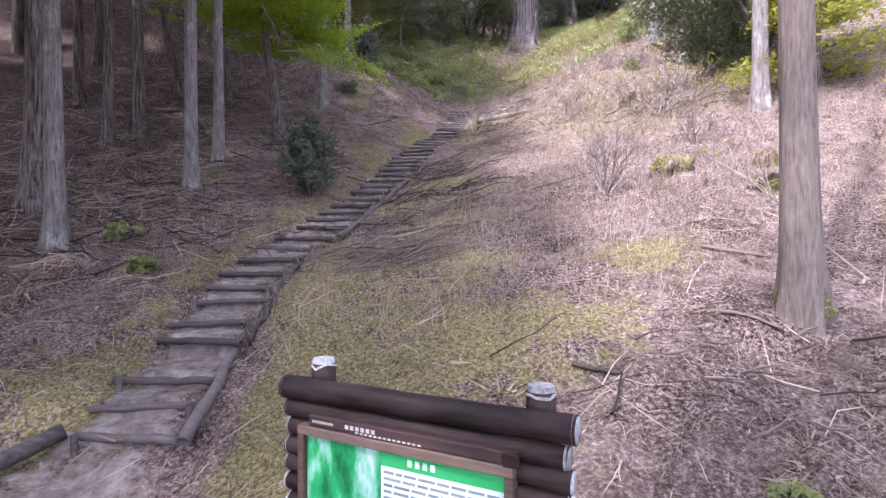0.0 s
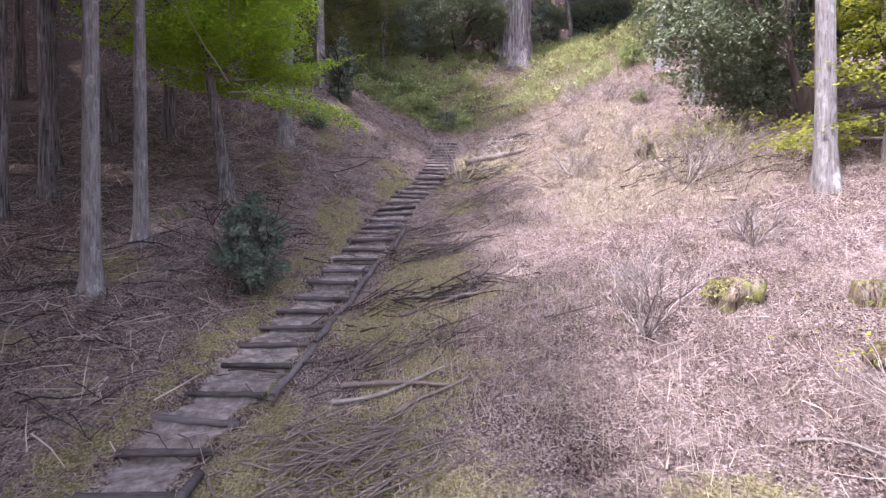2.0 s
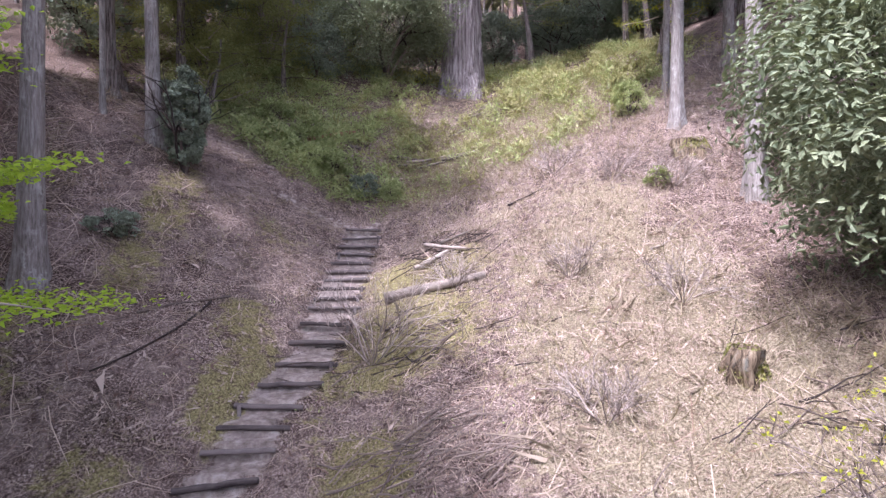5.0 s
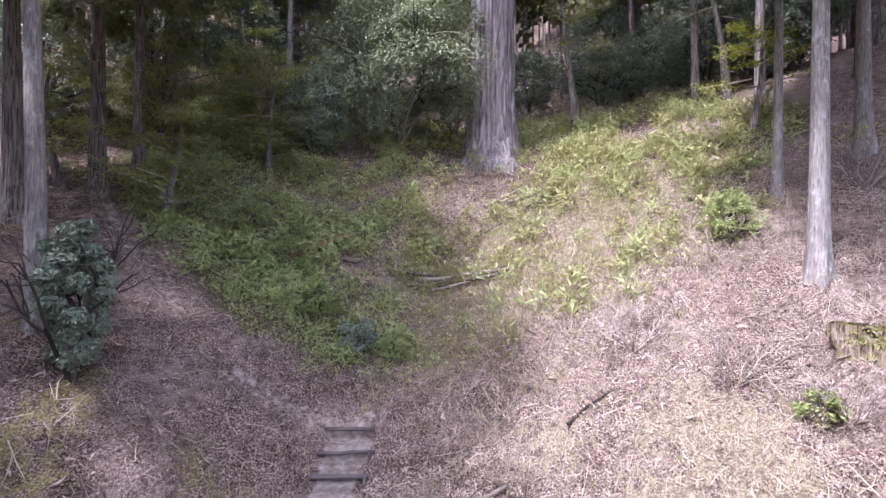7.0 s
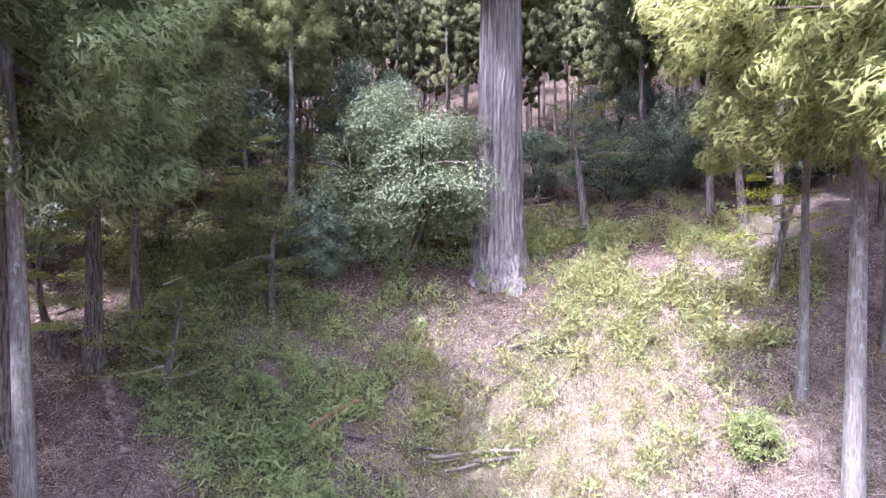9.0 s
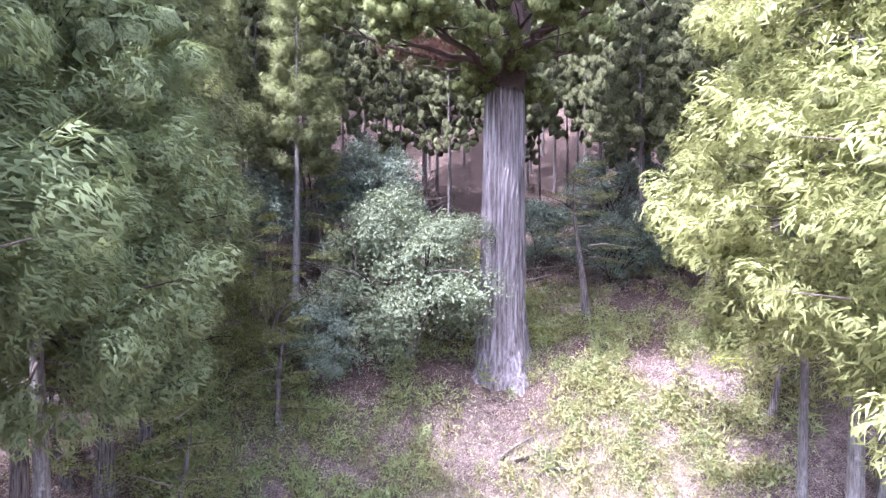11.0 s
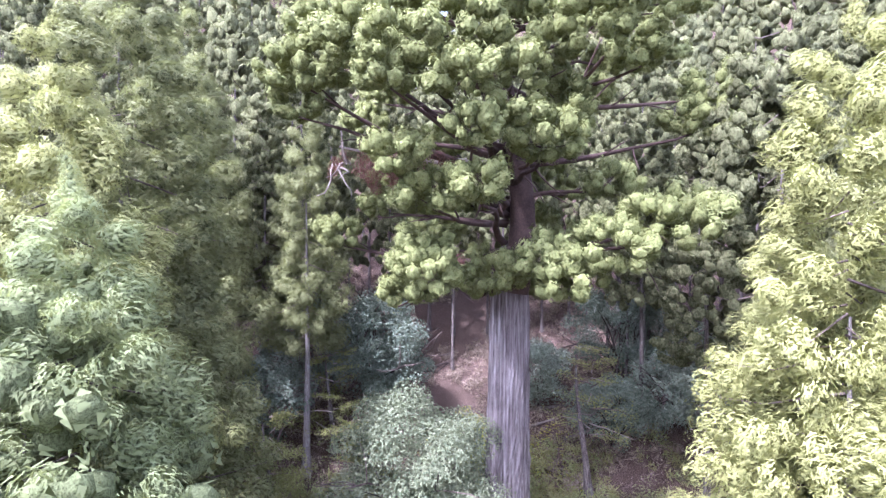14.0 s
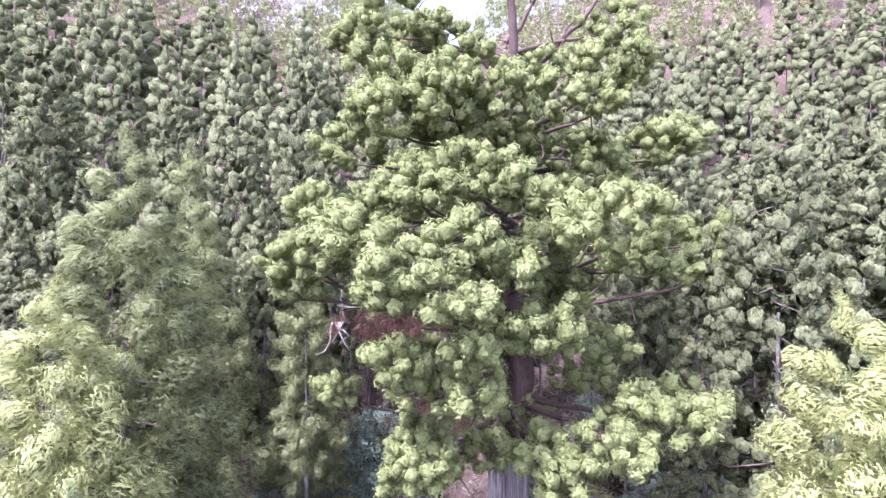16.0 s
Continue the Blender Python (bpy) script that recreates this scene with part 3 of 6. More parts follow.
def spread(lo, hi, step, far_lo, far_hi, grow=1.22):
    mid = list(np.arange(lo, hi, step))
    s, v = step, hi
    while v < far_hi:
        mid.append(v)
        s *= grow
        v += min(s, 7)
    mid.append(far_hi)
    s, v = step, lo - step
    low = []
    while v > far_lo:
        low.append(v)
        s *= grow
        v -= min(s, 7)
    low.append(far_lo)
    return np.array(low[::-1] + mid)


def cover_masks(x, y):
    """How much moss, green growth, dry grass and trodden earth covers the ground."""
    d = x - stair_x(y)
    n1, n2, n3 = value_noise(x, y, 2.6, 7), value_noise(x, y, 1.3, 8), value_noise(x, y, 5.0, 9)
    moss = np.exp(-((x - 1.0) / 2.2) ** 2 - ((y - 6.6) / 2.6) ** 2) * (0.3 + 0.6 * n2)
    moss = np.maximum(moss, 0.74 * np.exp(-((d - 1.9) / 2.3) ** 2) * (y < 25) * np.clip((n2 - 0.15) * 3, 0, 1))
    moss = np.maximum(moss, 0.55 * np.exp(-((d + 0.9) / 0.7) ** 2) * (y < 17))
    moss = np.maximum(moss, 0.75 * np.exp(-((x - 3.6) / 1.1) ** 2 - ((y - 7.3) / 0.7) ** 2))
    moss = np.maximum(moss, 0.58 * np.clip((n2 - 0.4) * 3, 0, 1) * np.clip((n3 - 0.25) * 3, 0, 1) * np.clip((6.5 - x) / 3, 0.3, 1) * (x > -7) * (x < 10) * (y > 5) * (y < 27))
    bowl = np.clip((y - 27.5) / 3, 0, 1) * np.clip((44 - y) / 4, 0, 1)
    n4 = value_noise(x, y, 0.8, 17)
    green = bowl * np.clip((3.2 - x + (y - 32) * 0.12 + 5 * (n1 - 0.5) + 4 * (n2 - 0.5)) / 4.5, 0.16, 1) * np.clip((y - trail_y(x) - 0.6) / 1.2, 0, 1) * np.clip((n2 + 0.8 * n4 - 0.45) * 1.7, 0, 1) * (x < 13)
    bank = np.clip((y - 32.0 - 0.25 * (10 - x) + 4 * (n1 - 0.5)) / 4.0, 0, 1) * np.clip((x - 6.5) / 2.0, 0, 1) * np.clip((20 - x) / 4, 0, 1) * np.clip((47 - y) / 4, 0, 1)
    green = np.maximum(green, bank * np.clip((n2 + 0.8 * n4 - 0.6) * 1.5, 0, 1))
    dry = bowl * np.clip((x - 1.2) / 2, 0, 1) * np.clip((38 - y) / 3, 0, 1) * np.clip((13 - x) / 3, 0, 1) * (0.35 + 0.7 * n1)
    dry = np.maximum(dry, 0.55 * np.clip((x - 3.0) / 2, 0, 1) * np.clip((11 - x) / 3, 0, 1) * np.clip((y - 12) / 4, 0, 1) * np.clip((30 - y) / 4, 0, 1) * (0.5 + n3))
    trod = np.clip((STAIR_W / 2 + 0.12 - 0.3 * value_noise(x, y, 0.35, 83) - np.abs(d)) / 0.25, 0, 1) * (y > 5.0) * np.clip((28.4 - y) / 0.5, 0, 1) * (0.75 + 0.4 * n2)
    trod = np.maximum(trod, np.clip(1.2 - np.hypot(x + 2.6, (y - 4.0) * 0.8) / 1.1, 0, 1))
    on = np.clip(1.2 - np.abs(y - trail_y(x)) / 0.4, 0, 1) * ((x < 1.8) & (x > -11))
    trod = np.maximum(trod, 0.48 * on)
    green, dry = green * (1 - on), dry * (1 - on)
    return moss, green, dry, trod


gx = spread(-9.0, 13.0, 0.13, -260, 260)
gy = spread(1.5, 40.0, 0.12, -60, 330)
GX, GY = np.meshgrid(gx, gy)
GZ = relief(GX, GY)
nx, ny = len(gx), len(gy)
i, j = np.meshgrid(np.arange(ny - 1), np.arange(nx - 1), indexing="ij")
gf = np.stack([i * nx + j, i * nx + j + 1, (i + 1) * nx + j + 1, (i + 1) * nx + j], -1).reshape(-1, 4)
ground = new("ground", quick_mesh("ground", np.stack([GX, GY, GZ], -1).reshape(-1, 3), gf, M_GROUND, True))
tagged(ground, "sloping forest floor of brown litter, moss and dry grass", "ground", kind="structure")
moss, green, dry, trod = cover_masks(GX.ravel(), GY.ravel())
# brown needles; beyond y 35 they also darken the floor for the shade there
needle_shade = 0.8 * np.maximum(np.clip((GY.ravel() - 35) / 4, 0, 1), np.clip((-4.5 - GX.ravel()) / 3, 0, 1) * 0.7)
ca = ground.data.color_attributes.new("cover", "FLOAT_COLOR", "POINT")
ca.data.foreach_set("color", np.stack([moss, green, dry, needle_shade], -1).astype(np.float32).ravel())
fa = ground.data.attributes.new("trodden", "FLOAT", "POINT")
fa.data.foreach_set("value", trod.astype(np.float32))


def gz(x, y):
    return float(relief(np.array([x]), np.array([y]))[0])

# ---- trees ----
rng = np.random.default_rng(5)
NEAR = [sprig_shape(rng, 100, (0.28, 0.045), 50, (0.36, 0.022), 0.8, 0.36) for _ in range(8)]
CLOSE = [sprig_shape(rng, 190, (0.26, 0.04), 120, (0.36, 0.02), 0.9, 0.18) for _ in range(8)]
HILL = [sprig_shape(rng, 18, (0.34, 0.11), 5, (0.4, 0.05), 0.4, 0.78) for _ in range(8)]
SPARSE = [sprig_shape(rng, 12, (0.36, 0.16), 4, (0.4, 0.08), 0.4, 0.88) for _ in range(6)]
PAD = [sprig_shape(rng, 66, (0.28, 0.075), 24, (0.38, 0.035), 0.35, 0.74) for _ in range(8)]
FAR = [clump_shape(rng, 24, 0.6, 0.17, 0.1, 0.5) for _ in range(6)]


def cone_crown(rng, bottom, top, radius, boughs, per, size):
    """Places, directions and sizes of the sprigs on the boughs of a conical conifer, and its branch lines."""
    pos, out, big, lines = [], [], [], []
    for k in range(boughs):
        u = 1 - (1 - (k + rng.uniform(0, 1)) / boughs * 0.995) ** 0.6
        full = radius * ((1 - u) ** 0.72) * (0.62 + 0.38 * min(1, u * 6)) * rng.uniform(0.82, 1.1) * (0.7 if k % 5 == 2 else 1.0) + 0.12
        a = k * 2.39996 + rng.uniform(-0.45, 0.45)
        d, q = np.array([math.cos(a), math.sin(a), 0.0]), np.array([-math.sin(a), math.cos(a), 0.0])
        z = bottom + (top - bottom) * u
        dip, rise = rng.uniform(0.12, 0.34), rng.uniform(0.25, 0.5)
        grow = 0.62 + 0.38 * min(1.0, full / 1.6)
        for j in range(per):
            s = 1.0 if j == 0 else rng.uniform(0.5, 1.0)
            side = 0.0 if j == 0 else rng.normal() * 0.17 * full * (1.25 - s) + rng.normal() * 0.12
            h = full * (-dip * s + rise * max(0.0, s - 0.55)) + (0.16 * full * rng.normal() * 0.6 if j else 0)
            pos.append(d * full * s + q * side + np.array([0, 0, z + h]))
            out.append(d + np.array([0, 0, 0.55 + 1.1 * u]) + rng.normal(size=3) * 0.25)
            big.append(size * grow * (1.18 - 0.36 * s) * rng.uniform(0.75, 1.25))
        if u < 0.75:
            lines.append((np.array([[0, 0, z + 0.05 * full], d * full * 0.55 + np.array([0, 0, z - dip * full * 0.55]), d * full * 0.95 + np.array([0, 0, z + full * (0.4 * rise - dip)])]), full))
    for k in range(6):
        pos.append(np.array([rng.normal() * 0.06, rng.normal() * 0.06, top - 0.34 * k * size]))
        out.append(np.array([0.1, 0, 1.0]))
        big.append(size * (0.3 + 0.07 * k))
    return np.array(pos), np.array(out), np.array(big), lines


def crown_parts(t, rng, shapes, leaf, pos, dirs, sizes, lines, lean=(0, 0), soft=0.5, sides=4, branch=None):
    """Strands, shade-darkened inside and branches of a crown as parts of the tree t."""
    pos = pos.copy()
    pos[:, :2] += np.array(lean) * pos[:, 2:3]
    leaves, inside = scatter_boughs(rng, shapes, pos, dirs, sizes)
    leaves[2][:, :2] += soft * unit(leaves[0][:, :2] - np.array(lean) * leaves[0][:, 2:3])
    leaves[2][:] = unit(leaves[2])
    inside[2][:, :2] += soft * unit(inside[0][:, :2] - np.array(lean) * inside[0][:, 2:3])
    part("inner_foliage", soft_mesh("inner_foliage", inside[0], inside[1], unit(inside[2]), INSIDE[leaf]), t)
    part("crown", soft_mesh("crown", *leaves, leaf), t)
    if lines:
        tb = Tubes(sides)
        for ln, full in lines:
            tb.add(ln + np.array([lean[0], lean[1], 0]) * ln[:, 2:3], np.linspace(0.012 + 0.009 * full, 0.005, len(ln)), cap=False)
        part("branching", tb.mesh("branching", branch or M_BRUSH), t)


def conifer(name, rng, height, clear, radius, r0, boughs, per, size, shapes, leaf, bark, label, lean=(0, 0)):
    """A plantation tree, built once and copied."""
    t = thing(name, 0, 0, 0, label, "tree")
    part("trunk", trunk_mesh(rng, "trunk", bark, height * 0.66, r0, r0 * 0.3, lean, sides=8, rows=8), t)
    pos, dirs, sizes, lines = cone_crown(rng, clear, height, radius, boughs, per, size)
    crown_parts(t, rng, shapes, leaf, pos, dirs, sizes, lines[::4], lean, 1.1, 3)
    return t


def tall_cedar(x, y, apex, bottom, radius, r0, leaf, seed, label, boughs=105, per=6, size=0.5, lean=(0, 0), bark=None, shapes=NEAR):
    """A tall cedar whose crown is seen from near: apex and bottom are heights in the place."""
    r = np.random.default_rng(seed)
    z = gz(x, y) - 0.1
    t = thing("cedar_tree", x, y, z, label, "tree", "tall cedars round the hollow")
    part("trunk", trunk_mesh(r, "trunk", bark or M_BARK_PALE, (apex - z) * 0.72, r0, 0.03, lean, sides=24, rows=24, groove=0.04), t)
    pos, dirs, sizes, lines = cone_crown(r, bottom - z, apex - z, radius, boughs, per, size)
    crown_parts(t, r, shapes, leaf, pos, dirs, sizes, lines[::2], lean, 0.45, 4)


tall_cedar(-4.55, 27.1, 32.3, 18.3, 4.1, 0.2, M_SUGI, 21, "tall cedar with pale blotched bark and a feathery grey-green crown", 130, 7, 0.52, (-0.02, 0.005))
tall_cedar(-4.77, 22.15, 31.0, 19.6, 3.9, 0.24, M_SUGI, 22, "tall cedar with a drooping grey-green crown over the slope", 110, 7, 0.5, shapes=CLOSE)
# dark bark on the next two puts the shade on their trunks into the colour
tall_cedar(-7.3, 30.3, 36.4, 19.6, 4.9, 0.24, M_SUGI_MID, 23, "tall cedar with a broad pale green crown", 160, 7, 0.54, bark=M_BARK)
tall_cedar(-7.5, 34.2, 41.2, 19.5, 5.2, 0.25, M_SUGI_SHADED, 24, "tall cedar with a pointed crown in shade-darkened green", 150, 6, 0.6, bark=M_BARK)
tall_cedar(-8.6, 42.0, 42.2, 24.0, 4.0, 0.24, M_SUGI_SHADED, 25, "tall cedar in shade-darkened green at the edge of the plantation", 100, 5, 0.6)
tall_cedar(-3.4, 43.4, 38.0, 25.0, 2.6, 0.2, M_SUGI_SHADED, 26, "slender cedar in shade-darkened green behind the understorey", 70, 5, 0.55)
tall_cedar(11.4, 27.0, 36.1, 19.2, 4.3, 0.215, M_SUGI_GOLD, 27, "tall cedar with a golden green hanging crown", 150, 7, 0.5)
tall_cedar(11.2, 23.2, 33.5, 18.8, 4.3, 0.22, M_SUGI_GOLD, 28, "tall cedar with a golden green crown over the slope", 130, 7, 0.5)
tall_cedar(-6.9, 35.6, 38.0, 21.0, 3.0, 0.2, M_SUGI_SHADED, 31, "cedar with trunk and crown darkened for the shade of another", 70, 5, 0.56, bark=M_BARK)
tall_cedar(12.9, 30.2, 32.0, 22.0, 2.2, 0.13, M_SUGI_MID, 29, "thin cedar with pale bark beside a larger one", 60, 5, 0.5)
tall_cedar(15.7, 30.4, 34.5, 22.0, 3.4, 0.22, M_SUGI_MID, 30, "tall cedar with a fresh green crown on the bank", 90, 5, 0.55)
PLAIN = "slender plantation cedar with a bare trunk, also used as unseen shade tree"
mid_kinds = [conifer("plantation_cedar", np.random.default_rng(40 + k), 21.0 + k, 7.6 + 0.6 * k, 2.9 + 0.3 * (k % 2), 0.17, 62, 3, 0.49, HILL, M_HILL, M_BARK, PLAIN,
                     lean=(0.004 * (k - 1), 0)) for k in range(4)]
bank_kinds = [conifer("plantation_cedar", np.random.default_rng(46 + k), 20.0 + k, 7.0 + 0.6 * k, 3.0, 0.18, 96, 4, 0.38, HILL, M_HILL, M_BARK, PLAIN) for k in range(2)]
far_kinds = [conifer("plantation_cedar", np.random.default_rng(50 + k), 21.0 + k, 9.0 + 0.8 * k, 3.1 + 0.2 * (k % 2), 0.17, 30, 2, 0.6, SPARSE, M_HILL, M_BARK, PLAIN)
             for k in range(3)]


def plant(kind, x, y, scale=1.0, turn=0.0, sink=0.1, tall=1.0):
    m = pose(x, y, gz(x, y) - sink, 0, 0, turn) @ Matrix.Diagonal((scale, scale, scale * tall, 1))
    return copy_thing(kind, m)


for x, y, s, turn in ((-12.0, 27.8, 1.1, 60), (-12.6, 39.0, 1.1, 200), (-6.2, 46.0, 1.0, 250), (19.0, 34.0, 1.1, 20)):
    tree = plant(bank_kinds[int(turn) % 2], x, y, s, turn)
    tree["group"] = "tall cedars round the hollow"

# trees whose trunks stand beside the lower steps; their crowns are overhead
low_rng = np.random.default_rng(77)
for x, y, d, pale in ((-7.83, 10.53, 0.50, 0), (-6.34, 9.13, 0.33, 1), (-5.68, 12.69, 0.33, 1), (-5.87, 14.68, 0.30, 1), (-9.12, 14.74, 0.29, 0), (-9.7, 17.2, 0.33, 0),
                      (-11.6, 17.0, 0.31, 0), (4.57, 5.55, 0.38, 2), (8.65, 13.1, 0.36, 1), (-5.97, 27.2, 0.16, 1)):
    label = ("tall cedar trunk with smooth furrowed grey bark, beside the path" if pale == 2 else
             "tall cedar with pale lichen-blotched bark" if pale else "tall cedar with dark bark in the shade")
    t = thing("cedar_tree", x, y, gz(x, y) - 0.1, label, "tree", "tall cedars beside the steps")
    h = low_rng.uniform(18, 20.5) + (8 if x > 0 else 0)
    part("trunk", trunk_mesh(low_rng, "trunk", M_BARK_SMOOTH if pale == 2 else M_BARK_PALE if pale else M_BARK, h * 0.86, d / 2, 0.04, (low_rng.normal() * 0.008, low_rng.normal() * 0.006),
                             flare=1.5, sides=28, rows=26, groove=0.035), t)
    pos, dirs, sizes, lines = cone_crown(low_rng, h * (0.72 if x > 0 else 0.7 if y > 21 else 0.55), h, 1.9 if x > 0 else 4.1, 34 if x > 0 else 52, 3, 0.66)
    if pale == 2:
        a, q = low_rng.normal(2.6, 0.5, 700) + 3.0 * low_rng.integers(0, 2, 700), low_rng.uniform(0, 1, 700) ** 2
        r = d / 2 * (1.62 - 0.55 * q) * 0.96
        v, f = leaf_cloud(low_rng, np.stack([np.cos(a) * r, np.sin(a) * r, 0.06 + 0.3 * q], -1), np.stack([np.cos(a), np.sin(a), 0.5 + 0 * a], -1), 0.03, 0.022)
        part("moss", quick_mesh("moss", v, f, M_MOSS), t, "yellow-green moss at the foot")
    crown_parts(t, low_rng, HILL, M_SUGI, pos, dirs, sizes, lines[::3], soft=0.7, sides=3)

# plantation on the slopes, with unseen trees added to cast shade
spots = []
plan_rng = np.random.default_rng(9)
def rows_of_trees(x0, x1, y0, y1, gap, keep):
    for yy in np.arange(y0, y1, gap):
        for xx in np.arange(x0, x1, gap):
            x, y = xx + plan_rng.uniform(-0.38, 0.38) * gap, yy + plan_rng.uniform(-0.38, 0.38) * gap
            if keep(x, y):
                spots.append((x, y))


rows_of_trees(-24, 34, 46.5, 58, 3.6, lambda x, y: abs(x - 4) < 12 + 0.86 * (y - 16) and not (y < 52 and -1 < x < 16))
rows_of_trees(-24, 34, 58.5, 64, 5.0, lambda x, y: True)
rows_of_trees(-60, 70, 47, 76, 5.8, lambda x, y: abs(x - 4) < 12 + 0.86 * (y - 16) and not (y < 64 and -24 < x < 34))
rows_of_trees(-84, 98, 76, 106, 6.3, lambda x, y: abs(x - 4) < 16 + 0.84 * (y - 16))
# closely set, partly out of view, to keep the left slope shaded
rows_of_trees(-24, -8.6, 6, 23, 3.9, lambda x, y: x < -9.6)
rows_of_trees(-29, -13.5, 23, 47, 6.0, lambda x, y: True)
rows_of_trees(17, 33, 5, 26, 6.0, lambda x, y: x > 17.5)
rows_of_trees(17, 34, 26, 47, 4.6, lambda x, y: x > 17.5 or y > 34)
# two blocks added behind the camera only to shade the ground
rows_of_trees(-21, -5.0, -14, 6, 3.8, lambda x, y: x < -8.2 + 0.4 * max(0, y - 2))
rows_of_trees(14, 24, -12, 5, 6.0, lambda x, y: True)
# single trees added for the shade they cast, most of them out of view
spots += [(-7.6, 3.4), (-2.6, -3.2), (-0.5, -3.8), (-5.4, 4.4), (-8.3, 20.6), (-8.9, 15.9), (-1.2, -2.2)]
far_spots = [(x, y) for x, y in spots if y > 76]
spots = [(x, y) for x, y in spots if y <= 76]
for x, y in spots:
    s = plan_rng.uniform(0.85, 1.15) * (1.15 if x < -5 and y < 23 else 0.85 if x < -5 and y < 46 else 0.8 if 46 < y < 58 else 1.0)
    kinds = bank_kinds if 23 < y < 47 and x > -18 else mid_kinds if 46 < y < 77 or (x < -8 and -8 < y < 24) or (x > -8 and -6 < y < 7 and x < 0) else far_kinds
    tree = plant(kinds[plan_rng.integers(0, len(kinds))], x, y, s, plan_rng.uniform(0, 360), tall=plan_rng.uniform(0.85, 1.16) * (1.2 if 46 < y < 58 else 1.0))
    tree["group"] = "plantation cedars"
# the upper rows of the plantation, too far to tell apart
upper, upper_stems = [], Tubes(4)
for x, y in far_spots:
    z, h = float(ground_z(x, y)), plan_rng.uniform(19, 25)
    pos, dirs, sizes, _ = cone_crown(plan_rng, h * 0.4, h, plan_rng.uniform(2.9, 3.5), 34, 2, 0.92)
    leaves, inside = scatter_boughs(plan_rng, SPARSE, pos, dirs, sizes)
    leaves[2][:, :2] += 1.2 * unit(leaves[0][:, :2])
    place = np.array([x, y, z])
    upper.append((leaves[0] + place, leaves[1], unit(leaves[2]), inside[0] + place, inside[1], unit(inside[2] + unit(inside[0] * np.array([1, 1, 0])))))
    upper_stems.add([(x, y, z - 0.5), (x, y, z + h * 0.8)], [0.17, 0.06], cap=False)
v, f = join_arrays([(u[0], u[1]) for u in upper])
hillside = new("hillside_cedars", soft_mesh("hillside_cedars", v, f, np.concatenate([u[2] for u in upper]), M_HILL))
tagged(hillside, "dense plantation cedars covering the upper hillside", "woods", kind="stuff")
v, f = join_arrays([(u[3], u[4]) for u in upper])
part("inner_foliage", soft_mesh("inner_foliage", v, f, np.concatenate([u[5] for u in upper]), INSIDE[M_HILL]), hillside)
part("stems", upper_stems.mesh("stems", M_BARK), hillside)
for kind in mid_kinds + bank_kinds + far_kinds:
    for o in (*kind.children_recursive, kind):
        bpy.data.objects.remove(o)

# far woods
wood_rng = np.random.default_rng(12)
green_items, pale_items, stems = [], [], Tubes(4)
for yy in np.arange(104, 240, 8.2):
    for xx in np.arange(-170, 180, 8.2):
        x, y = xx + wood_rng.uniform(-3, 3), yy + wood_rng.uniform(-3, 3)
        if abs(x - 4) > 30 + 0.95 * (y - 14):
            continue
        bare = (y > 125 and -75 < x < -20 and value_noise(x, y, 22, 3) > 0.25) or (y > 150 and x > 25 and value_noise(x, y, 18, 5) > 0.6)
        z, h = float(ground_z(x, y)), wood_rng.uniform(13, 16) if bare else wood_rng.uniform(15, 21)
        pos, dirs, sizes, _ = cone_crown(wood_rng, h * 0.35, h, wood_rng.uniform(3.4, 4.8), 18, 1, 1.7)
        (pale_items if bare else green_items).append((pos + np.array([x, y, z]), dirs, sizes))
        if y < 150:
            stems.add([(x, y, z - 0.5), (x, y, z + h * 0.9)], [0.2, 0.05], cap=False)
for items, name, mat, label in ((green_items, "far_woods", M_HILL, "distant hillside woods of grey-green cedars"),
                                (pale_items, "far_bare_woods", M_BARE, "distant pale bare woods on the ridge")):
    p, d, r = (np.concatenate([q[k] for q in items]) for k in range(3))
    woods = new(name, soft_mesh(name, *scatter_clumps(wood_rng, FAR, p, np.tile((0, 0, 1.0), (len(p), 1)), r), mat))
    tagged(woods, label, "woods", kind="stuff")
part("far_stems", stems.mesh("far_stems", M_BARK), woods)

# ---- the giant cedar ----
giant_rng = np.random.default_rng(31)
GIANT = (6.55, 40.6)
giant = thing("giant_cedar", GIANT[0], GIANT[1], 0, "giant old cedar with a thick fluted grey trunk and rounded foliage", "tree")
GZ0 = gz(GIANT[0], GIANT[1] - 1.2) - 0.2


